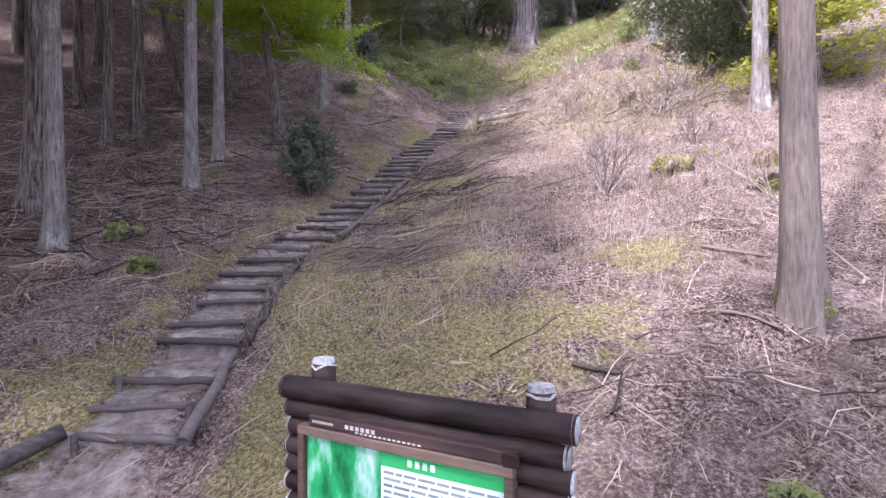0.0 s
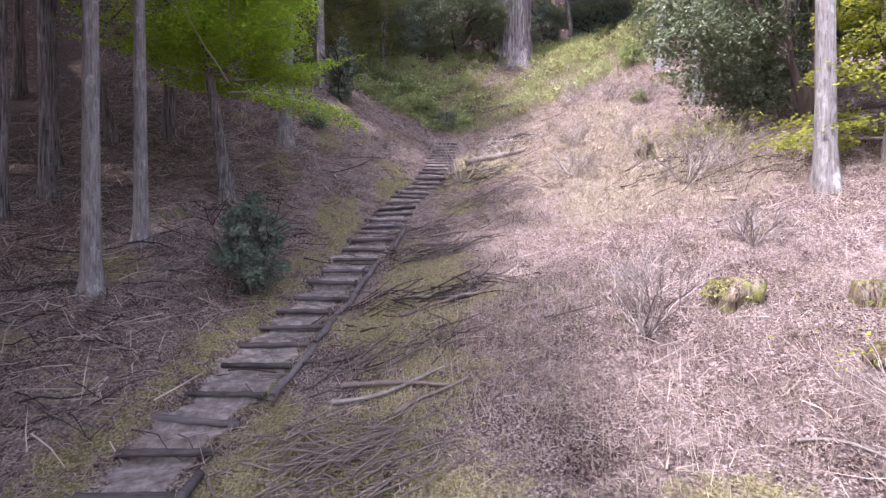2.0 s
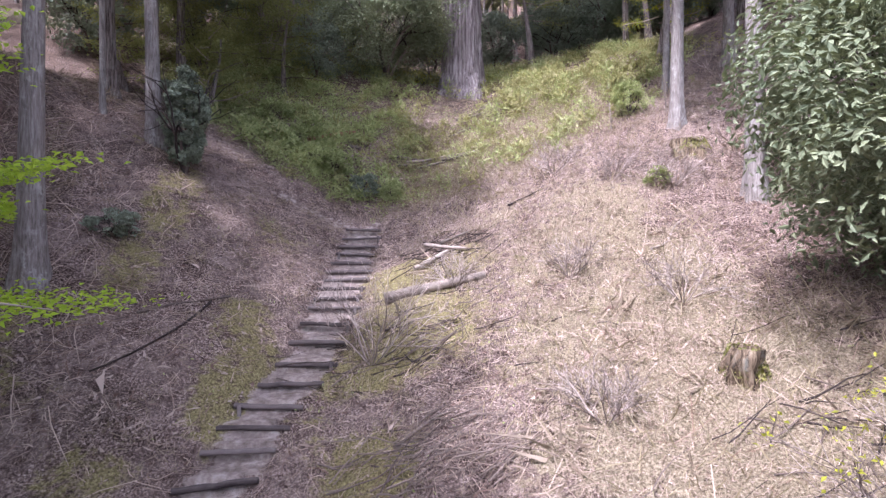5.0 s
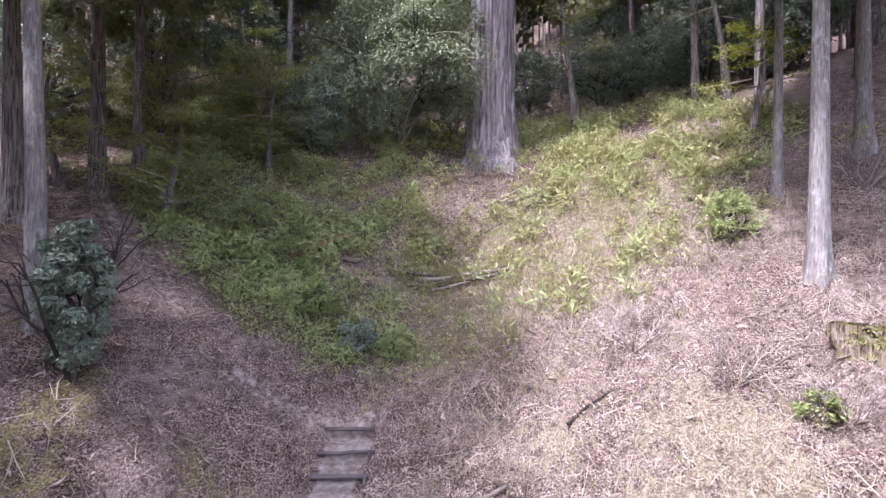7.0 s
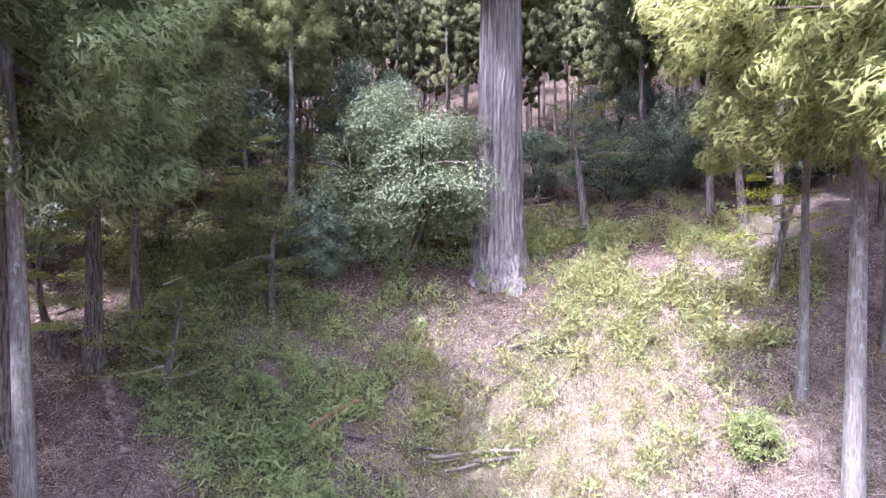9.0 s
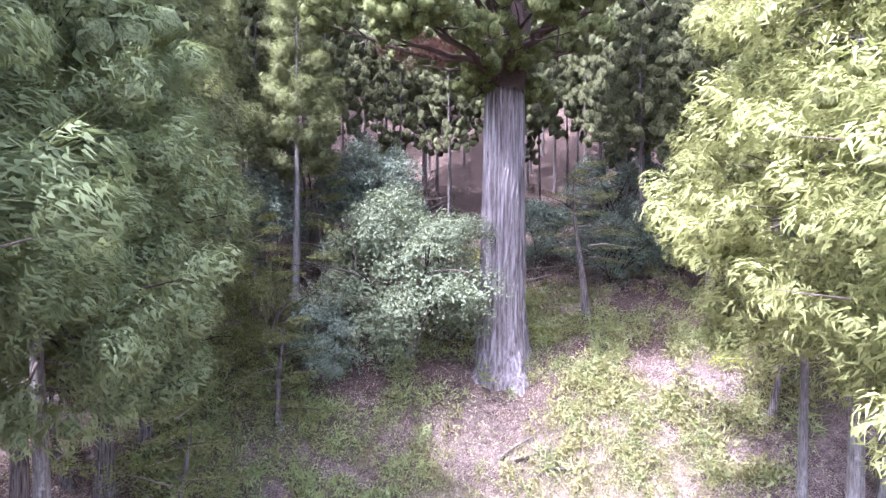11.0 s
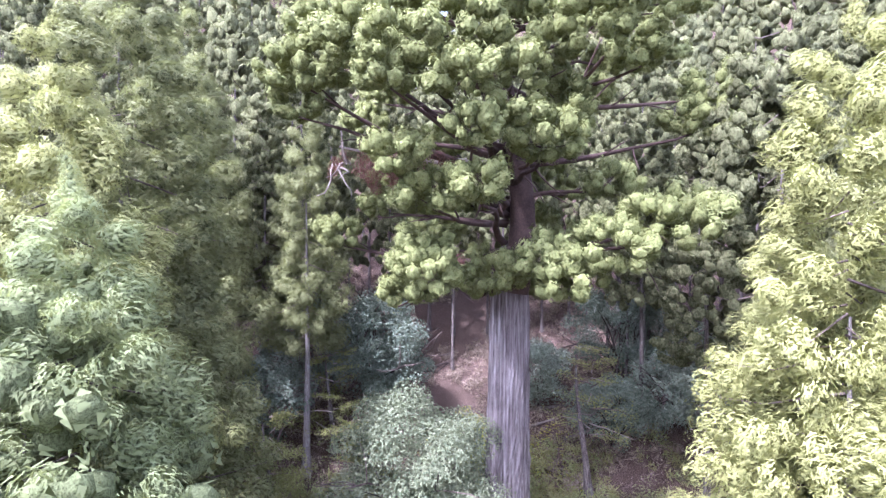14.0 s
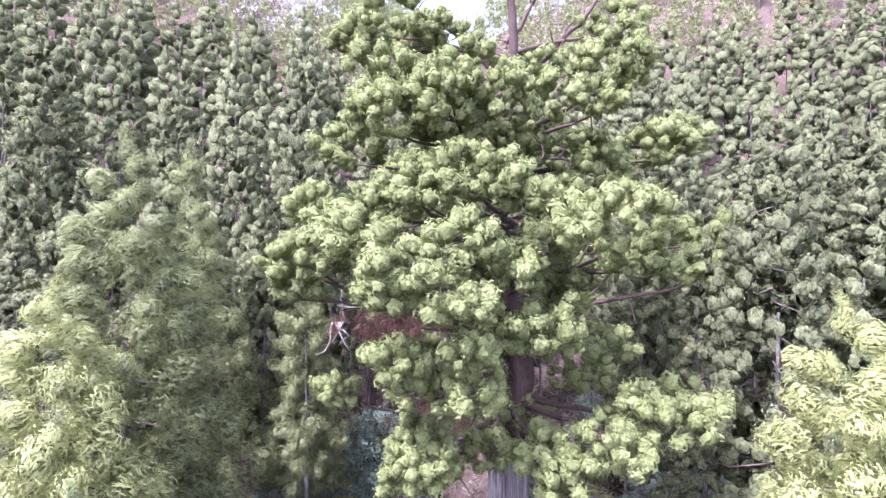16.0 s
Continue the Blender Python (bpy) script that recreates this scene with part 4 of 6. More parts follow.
def giant_trunk():
    sides, rows, top = 72, 44, GZ0 + 15.5
    z = GZ0 + (top - GZ0) * np.linspace(0, 1, rows) ** 1.25
    u = (z - GZ0) / (top - GZ0)
    a = np.linspace(0, 2 * np.pi, sides, endpoint=False)
    r = np.interp(z - GZ0, [0, 0.6, 1.6, 3.5, 9, 12.5, 14.3, 15.5], [1.75, 1.42, 1.18, 1.02, 0.92, 0.88, 0.75, 0.5])
    flute = giant_rng.normal(size=sides)
    flute = 0.55 * flute + 0.3 * np.roll(flute, 1) + 0.3 * np.roll(flute, -1)
    rr = r[:, None] * (1 + 0.055 * flute[None] + 0.02 * giant_rng.normal(size=(rows, sides)))
    rr += (np.exp(-(z - GZ0) / 0.9) * 0.45)[:, None] * np.maximum(0, np.sin(a * 5 + 1.3))[None]
    bend = np.interp(z - GZ0, [0, 13, 15.5], [0.0, 0.1, 0.25])
    z[0] -= 0.9
    v = np.stack([bend[:, None] + rr * np.cos(a), rr * np.sin(a) - 0.2 * u[:, None], np.repeat(z[:, None], sides, 1)], -1).reshape(-1, 3)
    i, j = np.meshgrid(np.arange(rows - 1), np.arange(sides), indexing="ij")
    f = np.stack([i * sides + j, i * sides + (j + 1) % sides, (i + 1) * sides + (j + 1) % sides, (i + 1) * sides + j], -1).reshape(-1, 4)
    return quick_mesh("trunk", v, f, M_CEDAR_BARK, False)


part("trunk", giant_trunk(), giant, "furrowed silvery bark, flaring at the foot")
stem = Tubes(14)
z = np.linspace(GZ0 + 13.2, 49.5, 16)
stem.add(np.stack([0.25 + 0.45 * np.sin((z - GZ0 - 13.2) * 0.42) - 0.03 * (z - GZ0 - 13.2), -0.25 - 0.03 * (z - GZ0), z], -1), np.linspace(0.62, 0.16, 16) * (1 + 0.06 * giant_rng.normal(size=16)), cap=False)
part("upper_stem", stem.mesh("upper_stem", M_LIMB), giant, "dark red-brown upper stem")
# boughs: place of the foliage pad relative to the trunk's axis, and its radius
TOP = [(-5.2, -1.6, 46.7, 1.7), (-3.2, -0.6, 46.7, 1.5), (5.2, -0.6, 47.3, 1.7), (1.8, -0.1, 45.5, 1.4), (-6.8, -0.1, 46.8, 1.3)]
HIGH = [(-5.6, -4.6, 43.7, 1.4), (-2.1, -5.6, 43.2, 1.7), (-3.5, -5.6, 42.5, 1.4), (3.5, -4.6, 43.9, 1.9), (2.1, -5.6, 42.4, 1.2), (0.6, -3.1, 43.7, 1.3)]
UPPER = [(-5.2, -5.6, 41.6, 1.6), (-6.8, -4.1, 40.7, 1.5), (-3.1, -5.1, 41.5, 1.4), (-1.6, -5.1, 42.0, 1.4), (-0.3, -2.6, 41.2, 1.6), (2.7, -1.6, 41.1, 1.7), (6.9, -0.6, 41.6, 1.8), (9.0, 0.4, 42.4, 1.6)]
SHOULDER = [(-2.6, -6.8, 39.4, 1.6), (-1.1, -6.1, 38.9, 1.5), (-4.4, -6.6, 39.0, 1.3), (-5.6, -5.6, 38.5, 1.4), (-8.2, -4.1, 38.5, 1.2), (2.0, -8.6, 37.6, 1.9), (3.5, -2.6, 40.2, 1.4), (9.7, -0.6, 37.6, 1.5), (1.4, -4.6, 38.9, 1.2)]
MIDDLE = [(-8.5, -5.1, 36.5, 1.5), (-6.3, -6.6, 37.1, 1.5), (-4.8, -8.8, 36.3, 1.6), (-3.1, -8.6, 37.0, 1.3), (-1.3, -7.1, 36.1, 1.3), (-0.0, -6.6, 37.0, 1.1), (1.5, -5.6, 36.1, 1.1), (2.8, -8.1, 36.6, 1.1), (8.5, -1.6, 35.9, 1.5)]
SKIRT = [(-8.8, -4.6, 35.5, 1.1), (-5.3, -8.6, 35.5, 1.0), (-3.2, -9.6, 35.2, 0.9), (-1.3, -7.6, 34.6, 1.0), (0.0, -7.1, 33.8, 1.4), (-2.9, -9.1, 33.8, 0.9), (1.1, -5.6, 35.1, 1.2), (3.8, -3.6, 32.8, 1.2), (-7.7, -1.6, 30.7, 1.0)]
LOW = [(-5.1, -7.6, 33.2, 1.0), (-3.9, -6.6, 32.0, 1.3), (-2.6, -8.1, 32.3, 1.1), (-4.4, -5.6, 30.0, 1.2), (4.0, -7.1, 30.9, 1.7), (2.2, -7.6, 30.1, 1.6), (-0.0, -6.6, 29.8, 1.3), (-4.0, -6.1, 29.2, 1.6), (-1.5, -4.6, 28.9, 1.2), (0.8, -7.1, 29.0, 1.3), (5.1, -7.1, 31.6, 1.1), (-5.1, -6.1, 28.6, 0.9)]
lines = Tubes(7)
pads_p, pads_d = [], []


def foliage_pad(r, x, y, z, rad):
    rad *= 1.04
    n = int(14 * rad * rad) + 8
    d = unit(r.normal(size=(n, 3)))
    d[:, 2] = np.abs(d[:, 2]) * r.choice([1, 1, 1, -0.5], n)
    knobs = unit(r.normal(size=(9, 3)) + np.array([0, 0, 0.6]))
    swell = 0.58 + 0.5 * np.clip((np.max(d @ knobs.T, axis=1) - 0.55) / 0.45, 0, 1)
    p = d * swell[:, None] * rad * np.array([1.06, 1.0, 0.74]) * r.uniform(0.86, 1.04, n)[:, None]
    pads_p.append(p + np.array([x, y, z]))
    pads_d.append(d + np.array([0, 0, 0.55]))


def bough(r, x, y, z, rad):
    foliage_pad(r, x, y, z, rad)
    d = math.hypot(x, y)
    z0 = max(GZ0 + 13.0 + r.uniform(0, 2.5), z - r.uniform(0.05, 0.32) * d)
    s = np.linspace(0, 1, 7)[:, None]
    ln = np.array([0, 0, z0]) * (1 - s) + np.array([x, y, z - 0.3]) * s
    ln[:, 2] += 0.5 * np.sin(s[:, 0] * math.pi) * r.uniform(-1, 0.8)
    ln[1:-1, :2] += r.normal(size=(5, 2)) * 0.18
    lines.add(ln, np.linspace(0.07 + 0.014 * d, 0.03, 7), cap=False)
    for _ in range(2):
        q = ln[r.integers(3, 6)]
        lines.add(rand_line(r, q, np.array([x, y, 1.5]) / (d + 1) + r.normal(size=3) * 0.6, rad * 1.1, 4), np.linspace(0.05, 0.015, 5), cap=False)


for tier in (TOP, HIGH, UPPER, SHOULDER, MIDDLE, SKIRT, LOW):
    for b in tier:
        bough(giant_rng, *b)
# smaller boughs that round off the crown behind and inside
for k in range(46):
    z = 30.5 + 15.0 * ((k + giant_rng.uniform(0, 1)) / 46)
    reach = np.interp(z, [30, 34, 38, 44, 47], [4.5, 7.0, 7.4, 5.8, 4.0]) * giant_rng.uniform(0.45, 1.0)
    a = k * 2.39996 + giant_rng.uniform(-0.3, 0.3)
    if math.sin(a) < -0.35 or (z > 43.5 and abs(reach * math.cos(a) - 1) < 2.6):
        continue
    bough(giant_rng, reach * math.cos(a), reach * math.sin(a), z, giant_rng.uniform(1.0, 1.7))
for k in range(9):
    a = k * 0.75 + 0.4
    bough(giant_rng, (1.2 + 0.3 * (k % 3)) * math.cos(a), (1.2 + 0.3 * (k % 3)) * math.sin(a), GZ0 + 13.2 + 0.5 * (k % 4), 0.8)
q = np.concatenate(pads_p)
d = np.concatenate(pads_d)
leaves, inside = scatter_boughs(giant_rng, PAD, q, d, 0.4 * giant_rng.uniform(0.7, 1.25, len(q)))
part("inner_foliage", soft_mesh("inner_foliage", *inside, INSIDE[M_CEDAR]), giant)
part("crown", soft_mesh("crown", *leaves, M_CEDAR), giant, "rounded yellow-green foliage pads")
for x, y, z0, z1, r0 in ((5.0, -0.6, 45.0, 49.8, 0.2), (3.4, 0.6, 46.2, 47.8, 0.13), (-4.8, 0.4, 46.4, 49.2, 0.15), (-2.6, -0.8, 45.2, 47.2, 0.11), (2.2, -0.4, 47.0, 51.0, 0.14)):
    s = np.linspace(0, 1, 8)[:, None]
    ln = np.concatenate([s * x, s * y, z0 + (z1 - z0) * s ** 1.4], 1) + giant_rng.normal(size=(8, 3)) * 0.12 * s
    lines.add(ln, np.linspace(r0, 0.04, 8), cap=False)
    for _ in range(4):
        lines.add(rand_line(giant_rng, ln[giant_rng.integers(3, 7)], (x * 0.3 + giant_rng.normal(), y + giant_rng.normal() * 0.6, 0.6), 1.5, 5, 0.5), np.linspace(0.05, 0.012, 6), cap=False)
part("branching", lines.mesh("branching", M_LIMB), giant, "dark bent limbs")
# a broken bough with dead russet foliage and bleached wood
pos = giant_rng.normal(size=(90, 3)) * np.array([0.95, 0.6, 0.42]) + np.array([-5.4, -1.4, 33.7])
pos = np.concatenate([pos, giant_rng.normal(size=(30, 3)) * np.array([0.7, 0.5, 0.25]) + np.array([-3.6, -1.6, 29.6])])
leaves, _ = scatter_boughs(giant_rng, NEAR, pos, giant_rng.normal(size=(120, 3)) + np.array([0, 0, -0.5]), np.full(120, 0.36))
part("dead_foliage", quick_mesh("dead_foliage", leaves[0], leaves[1], M_DEADLEAF), giant, "dead russet foliage")
snag = Tubes(5)
snag.add(rand_line(giant_rng, (-1.0, -0.6, 34.2), (-1, -0.15, -0.02), 6.8, 7, 0.25), np.linspace(0.16, 0.05, 8), cap=False)
snag = part("snag", snag.mesh("snag", M_POLE), giant, "bleached broken branch")
for k in range(6):
    twig = Tubes(5)
    twig.add(rand_line(giant_rng, (-7.2 - 0.15 * k, -1.6, 33.9), (-0.6 + 0.2 * k, -0.5, 0.8 - 0.36 * k), 1.8, 5, 0.7), np.linspace(0.06, 0.015, 6), cap=False)
    part("bare_twig", twig.mesh("bare_twig", M_POLE), snag)

# ---- steps ----
steps = thing("log_steps", 0, 0, 0, "long flight of weathered log steps set into the slope", "steps", kind="structure")
step_rng = np.random.default_rng(3)
for y in STEP_Y:
    x, w = float(stair_x(y)), STAIR_W * step_rng.uniform(0.93, 1.08) / 2
    z = float(ground_z(x, y)) - 0.03
    slope = float(stair_x(y + 0.6) - stair_x(y - 0.6)) / 1.2
    s = np.linspace(-1, 1, 9)
    yaw = -0.12 * slope + step_rng.normal() * 0.03
    ln = np.stack([x + s * w + step_rng.normal() * 0.03, y - 0.05 + s * w * yaw, z + 0.006 * step_rng.normal(size=9) + s * step_rng.normal() * 0.018], -1)
    tb = Tubes(10)
    tb.add(ln, 0.043 * step_rng.uniform(0.85, 1.2) * (1 + 0.03 * step_rng.normal(size=9)))
    part("log", tb.mesh("log", M_LOG), steps)
    if step_rng.uniform() < 0.45:
        sx = step_rng.choice([-1, 1])
        pin = Tubes(7)
        px = x + sx * (w - 0.1)
        pin.add([(px, y - 0.15, z - 0.2), (px, y - 0.15, z + 0.07)], [0.035, 0.035])
        part("stake", pin.mesh("stake", M_LOG), steps)
edge_logs = [(4.85, 6.2, 0.66), (6.35, 7.45, 0.68), (7.6, 8.9, 0.66), (10.2, 11.6, 0.78), (11.7, 13.5, 0.72), (13.6, 15.3, 0.68), (15.6, 17.2, 0.78)]
for y0, y1, off in edge_logs:
    t = np.linspace(y0, y1, 8)
    tb = Tubes(9)
    xs = stair_x(t) + off + 0.02 * step_rng.normal(size=8)
    tb.add(np.stack([xs, t, ground_z(xs, t) + 0.07 + 0.02 * step_rng.normal(size=8)], -1), 0.06 + 0.01 * step_rng.normal(size=8))
    part("edge_log", tb.mesh("edge_log", M_LOG), steps, "dark log lying along the edge of the steps")
for p0, p1, r in (((-4.3, 3.6), (-3.1, 5.0), 0.085),):
    t = np.linspace(0, 1, 8)[:, None]
    xy = np.array(p0) * (1 - t) + np.array(p1) * t
    tb = Tubes(9)
    tb.add(np.concatenate([xy, ground_z(xy[:, 0], xy[:, 1])[:, None] + 0.08], 1), np.full(8, r))
    part("edge_log", tb.mesh("edge_log", M_LOG), steps, "dark log lying along the edge of the path")

# ---- sign ----
SIGN_L, SIGN_R = Vector((-0.24, 3.05, 0)), Vector((1.31, 2.28, 0))
SIGN_TOP = -0.66
sign_base = min(gz(SIGN_L.x, SIGN_L.y), gz(SIGN_R.x, SIGN_R.y)) - 0.15
sign = thing("information_sign", 0, 0, 0, "information board of dark stained logs with a green printed panel", "sign")
sign.matrix_basis = Matrix.Translation((SIGN_L.x, SIGN_L.y, 0)) @ Matrix.Rotation(math.atan2(SIGN_R.y - SIGN_L.y, SIGN_R.x - SIGN_L.x), 4, "Z")
SW = (SIGN_R - SIGN_L).length
sr = np.random.default_rng(8)
zz, k = SIGN_TOP, 0
while zz > sign_base + 0.35:
    r = 0.068 if k == 0 else 0.056
    tb = Tubes(14)
    s = np.linspace(0, 1, 9)
    e0, e1 = (-0.015, 0.02) if k == 0 else (sr.uniform(0, 0.03), -sr.uniform(0, 0.03))
    ln = np.stack([e0 + s * (SW + e1 - e0), np.zeros(9), zz + 0.004 * sr.normal(size=9)], -1)
    tb.add(ln, r * (1 + 0.025 * sr.normal(size=9)))
    log = part("log", tb.mesh("log", M_STAIN), sign)
    for ex, dx in ((ln[0], -1), (ln[-1], 1)):
        cap = Tubes(14)
        cap.add([ex + np.array([-0.015 * dx, 0, 0]), ex + np.array([0.006 * dx, 0, 0])], [r * 1.04, r * 0.93])
        part("painted_end", cap.mesh("painted_end", M_WHITE), log, "flaking white end grain")
    zz -= r + 0.056
    k += 1
for px in (0.165, SW - 0.19):
    tb = Tubes(14)
    tb.add([(px, 0.13, sign_base - 0.1), (px, 0.13, SIGN_TOP + 0.02), (px, 0.13, SIGN_TOP + 0.13)], [0.078, 0.076, 0.074])
    post = part("post", tb.mesh("post", M_STAIN), sign)
    bm = bmesh.new()
    top = bmesh.ops.create_cone(bm, cap_ends=True, segments=14, radius1=0.078, radius2=0.064, depth=0.03, matrix=Matrix.Translation((px, 0.13, SIGN_TOP + 0.142)))
    for v in bm.verts:
        if v.co.z < SIGN_TOP + 0.14:
            v.co.z -= sr.uniform(0, 0.035)
    part("painted_top", bm_mesh("painted_top", bm, M_WHITE, False), post, "flaking white post top")


def slab(x0, x1, y0, y1, z0, z1, bevel=0.004):
    bm = bmesh.new()
    bmesh.ops.create_cube(bm, size=1.0, matrix=Matrix.Translation(((x0 + x1) / 2, (y0 + y1) / 2, (z0 + z1) / 2)) @ Matrix.Diagonal((x1 - x0, y1 - y0, z1 - z0, 1)))
    if bevel:
        bmesh.ops.bevel(bm, geom=bm.edges[:], offset=bevel, segments=1, affect="EDGES")
    return bm


PT = SIGN_TOP - 0.235
P0, P1, PB = 0.21, SW - 0.30, sign_base + 0.45
FY = -0.062
part("frame_top", bm_mesh("frame_top", slab(P0 - 0.045, P1 + 0.045, FY - 0.045, FY + 0.03, PT, PT + 0.05), M_FRAME, False), sign)
part("frame_side", bm_mesh("frame_side", slab(P0 - 0.045, P0, FY - 0.043, FY + 0.03, PB, PT - 0.001), M_FRAME, False), sign)
part("frame_side", bm_mesh("frame_side", slab(P1, P1 + 0.045, FY - 0.043, FY + 0.03, PB, PT - 0.001), M_FRAME, False), sign)
part("frame_bottom", bm_mesh("frame_bottom", slab(P0 - 0.045, P1 + 0.045, FY - 0.045, FY + 0.03, PB - 0.05, PB - 0.001), M_FRAME, False), sign)
title = part("title_board", bm_mesh("title_board", slab(P0 + 0.03, P1 + 0.06, FY - 0.03, FY + 0.02, PT + 0.055, PT + 0.115), M_STAIN, False), sign)
part("title_block", bm_mesh("title_block", slab(P1 - 0.005, P1 + 0.075, FY - 0.05, FY - 0.031, PT + 0.052, PT + 0.118), M_STAIN, False), sign)
SPLIT = P0 + (P1 - P0) * 0.42
photo = part("photo_panel", bm_mesh("photo_panel", slab(P0 + 0.002, SPLIT - 0.004, FY - 0.012, FY + 0.01, PB + 0.002, PT - 0.002, 0.001), M_PHOTO, False), sign, "green printed photo of a misty valley")
text = part("text_panel", bm_mesh("text_panel", slab(SPLIT, P1 - 0.002, FY - 0.012, FY + 0.01, PB + 0.002, PT - 0.002, 0.001), M_PAPER, False), sign, "white printed text panel with a green heading")
part("heading_band", bm_mesh("heading_band", slab(SPLIT + 0.002, P1 - 0.004, FY - 0.016, FY - 0.0125, PT - 0.085, PT - 0.004, 0), M_GREEN, False), text)
for k in range(4):
    x = SPLIT + 0.17 + k * 0.045
    part("heading_bar", bm_mesh("heading_bar", slab(x, x + 0.026, FY - 0.019, FY - 0.0165, PT - 0.062, PT - 0.026, 0), M_MIST, False), text)
for k in range(9):
    z = PT - 0.115 - k * 0.034
    x = SPLIT + 0.02
    while x < P1 - 0.06:
        w = sr.uniform(0.03, 0.12)
        part("text_bar", bm_mesh("text_bar", slab(x, min(x + w, P1 - 0.03), FY - 0.0155, FY - 0.0125, z - 0.009, z + 0.004, 0), M_INK, False), text)
        x += w + 0.014
for k in range(9):
    part("title_bar", bm_mesh("title_bar", slab(P0 + 0.06 + k * 0.017, P0 + 0.07 + k * 0.017, FY - 0.033, FY - 0.0305, PT + 0.078, PT + 0.092, 0), M_PALE_INK, False), title)
for k in range(6):
    part("title_bar", bm_mesh("title_bar", slab(P0 + 0.29 + k * 0.035, P0 + 0.312 + k * 0.035, FY - 0.033, FY - 0.0305, PT + 0.076, PT + 0.098, 0), M_PALE_INK, False), title)
for k in range(14):
    part("title_bar", bm_mesh("title_bar", slab(P0 + 0.36 + k * 0.03, P0 + 0.378 + k * 0.03, FY - 0.033, FY - 0.0305, PT + 0.060, PT + 0.070, 0), M_PALE_INK, False), title)


# ---- shrubs and small trees ----
def branchy(r, tb, start, direction, length, radius, depth, tips, wander=0.35, splits=3, decay=0.55):
    ln = rand_line(r, start, direction, length, 4, wander)
    tb.add(ln, np.linspace(radius, radius * 0.55, 5), cap=False)
    if depth == 0:
        tips.append((ln[-1], unit(ln[-1] - ln[-2])))
        return
    for k in range(splits):
        q = ln[r.integers(2, 5)]
        d = unit(ln[-1] - ln[0]) + r.normal(size=3) * 0.55 + np.array([0, 0, 0.15])
        branchy(r, tb, q, d, length * r.uniform(0.5, 0.8), radius * decay, depth - 1, tips, wander, splits, decay)


def bare_shrub(x, y, height, width, seed, label, stems=12, buds=False):
    r = np.random.default_rng(seed)
    t = thing("bare_shrub", x, y, gz(x, y) - 0.05, label, "shrub", "leafless shrubs on the slope")
    tips = []
    for k in range(stems):
        tb = Tubes(3)
        a = 2 * math.pi * (k + r.uniform(0, 0.7)) / stems
        d = np.array([math.cos(a) * width / height, math.sin(a) * width / height, 1.0])
        branchy(r, tb, (0.05 * math.cos(a), 0.05 * math.sin(a), 0), d, height * 0.55, 0.015, 3, tips, 0.25, 3, 0.66)
        part("stem", tb.mesh("stem", M_SHRUB), t)
    if buds:
        p = np.array([q for q, _ in tips])
        p = p[p[:, 2] > np.quantile(p[:, 2], 0.55)]
        p = np.repeat(p, 2, 0) + r.normal(size=(2 * len(p), 3)) * 0.04
        v, f = leaf_cloud(r, p, np.tile((0, 0, 1.0), (len(p), 1)), 0.07, 0.035)
        part("foliage", quick_mesh("foliage", v, f, M_YOUNG), t, "small pale opening leaves")
    return t


SHRUB = "leafless shrub with many thin grey-brown twigs"
for x, y, h, w, s, b in ((3.86, 10.2, 1.35, 0.95, 1, 0), (1.75, 21.3, 2.0, 1.6, 2, 0), (6.9, 15.2, 1.6, 1.5, 3, 1), (6.1, 22.4, 1.0, 0.7, 4, 0), (8.0, 15.6, 1.3, 1.2, 5, 1), (5.0, 18.2, 0.9, 0.8, 6, 0),
                         (3.6, 23.3, 0.9, 0.7, 7, 0), (7.6, 20.5, 1.1, 1.0, 8, 0), (14.2, 28.8, 1.7, 1.2, 9, 1), (6.4, 11.8, 0.8, 0.6, 10, 0), (9.8, 24.4, 1.0, 0.9, 11, 0), (8.6, 25.6, 1.0, 1.0, 12, 0), (7.4, 27.2, 1.1, 0.9, 13, 0)):
    bare_shrub(x, y, h, w, 100 + s, SHRUB if not b else "sprawling shrub with thin twigs and opening pale leaves", buds=bool(b))
# a thin crooked shrub beside the big trunk
bare_shrub(5.6, 5.7, 2.6, 1.3, 131, "tall crooked shrub with thin dark stems and young leaves", stems=3, buds=True)


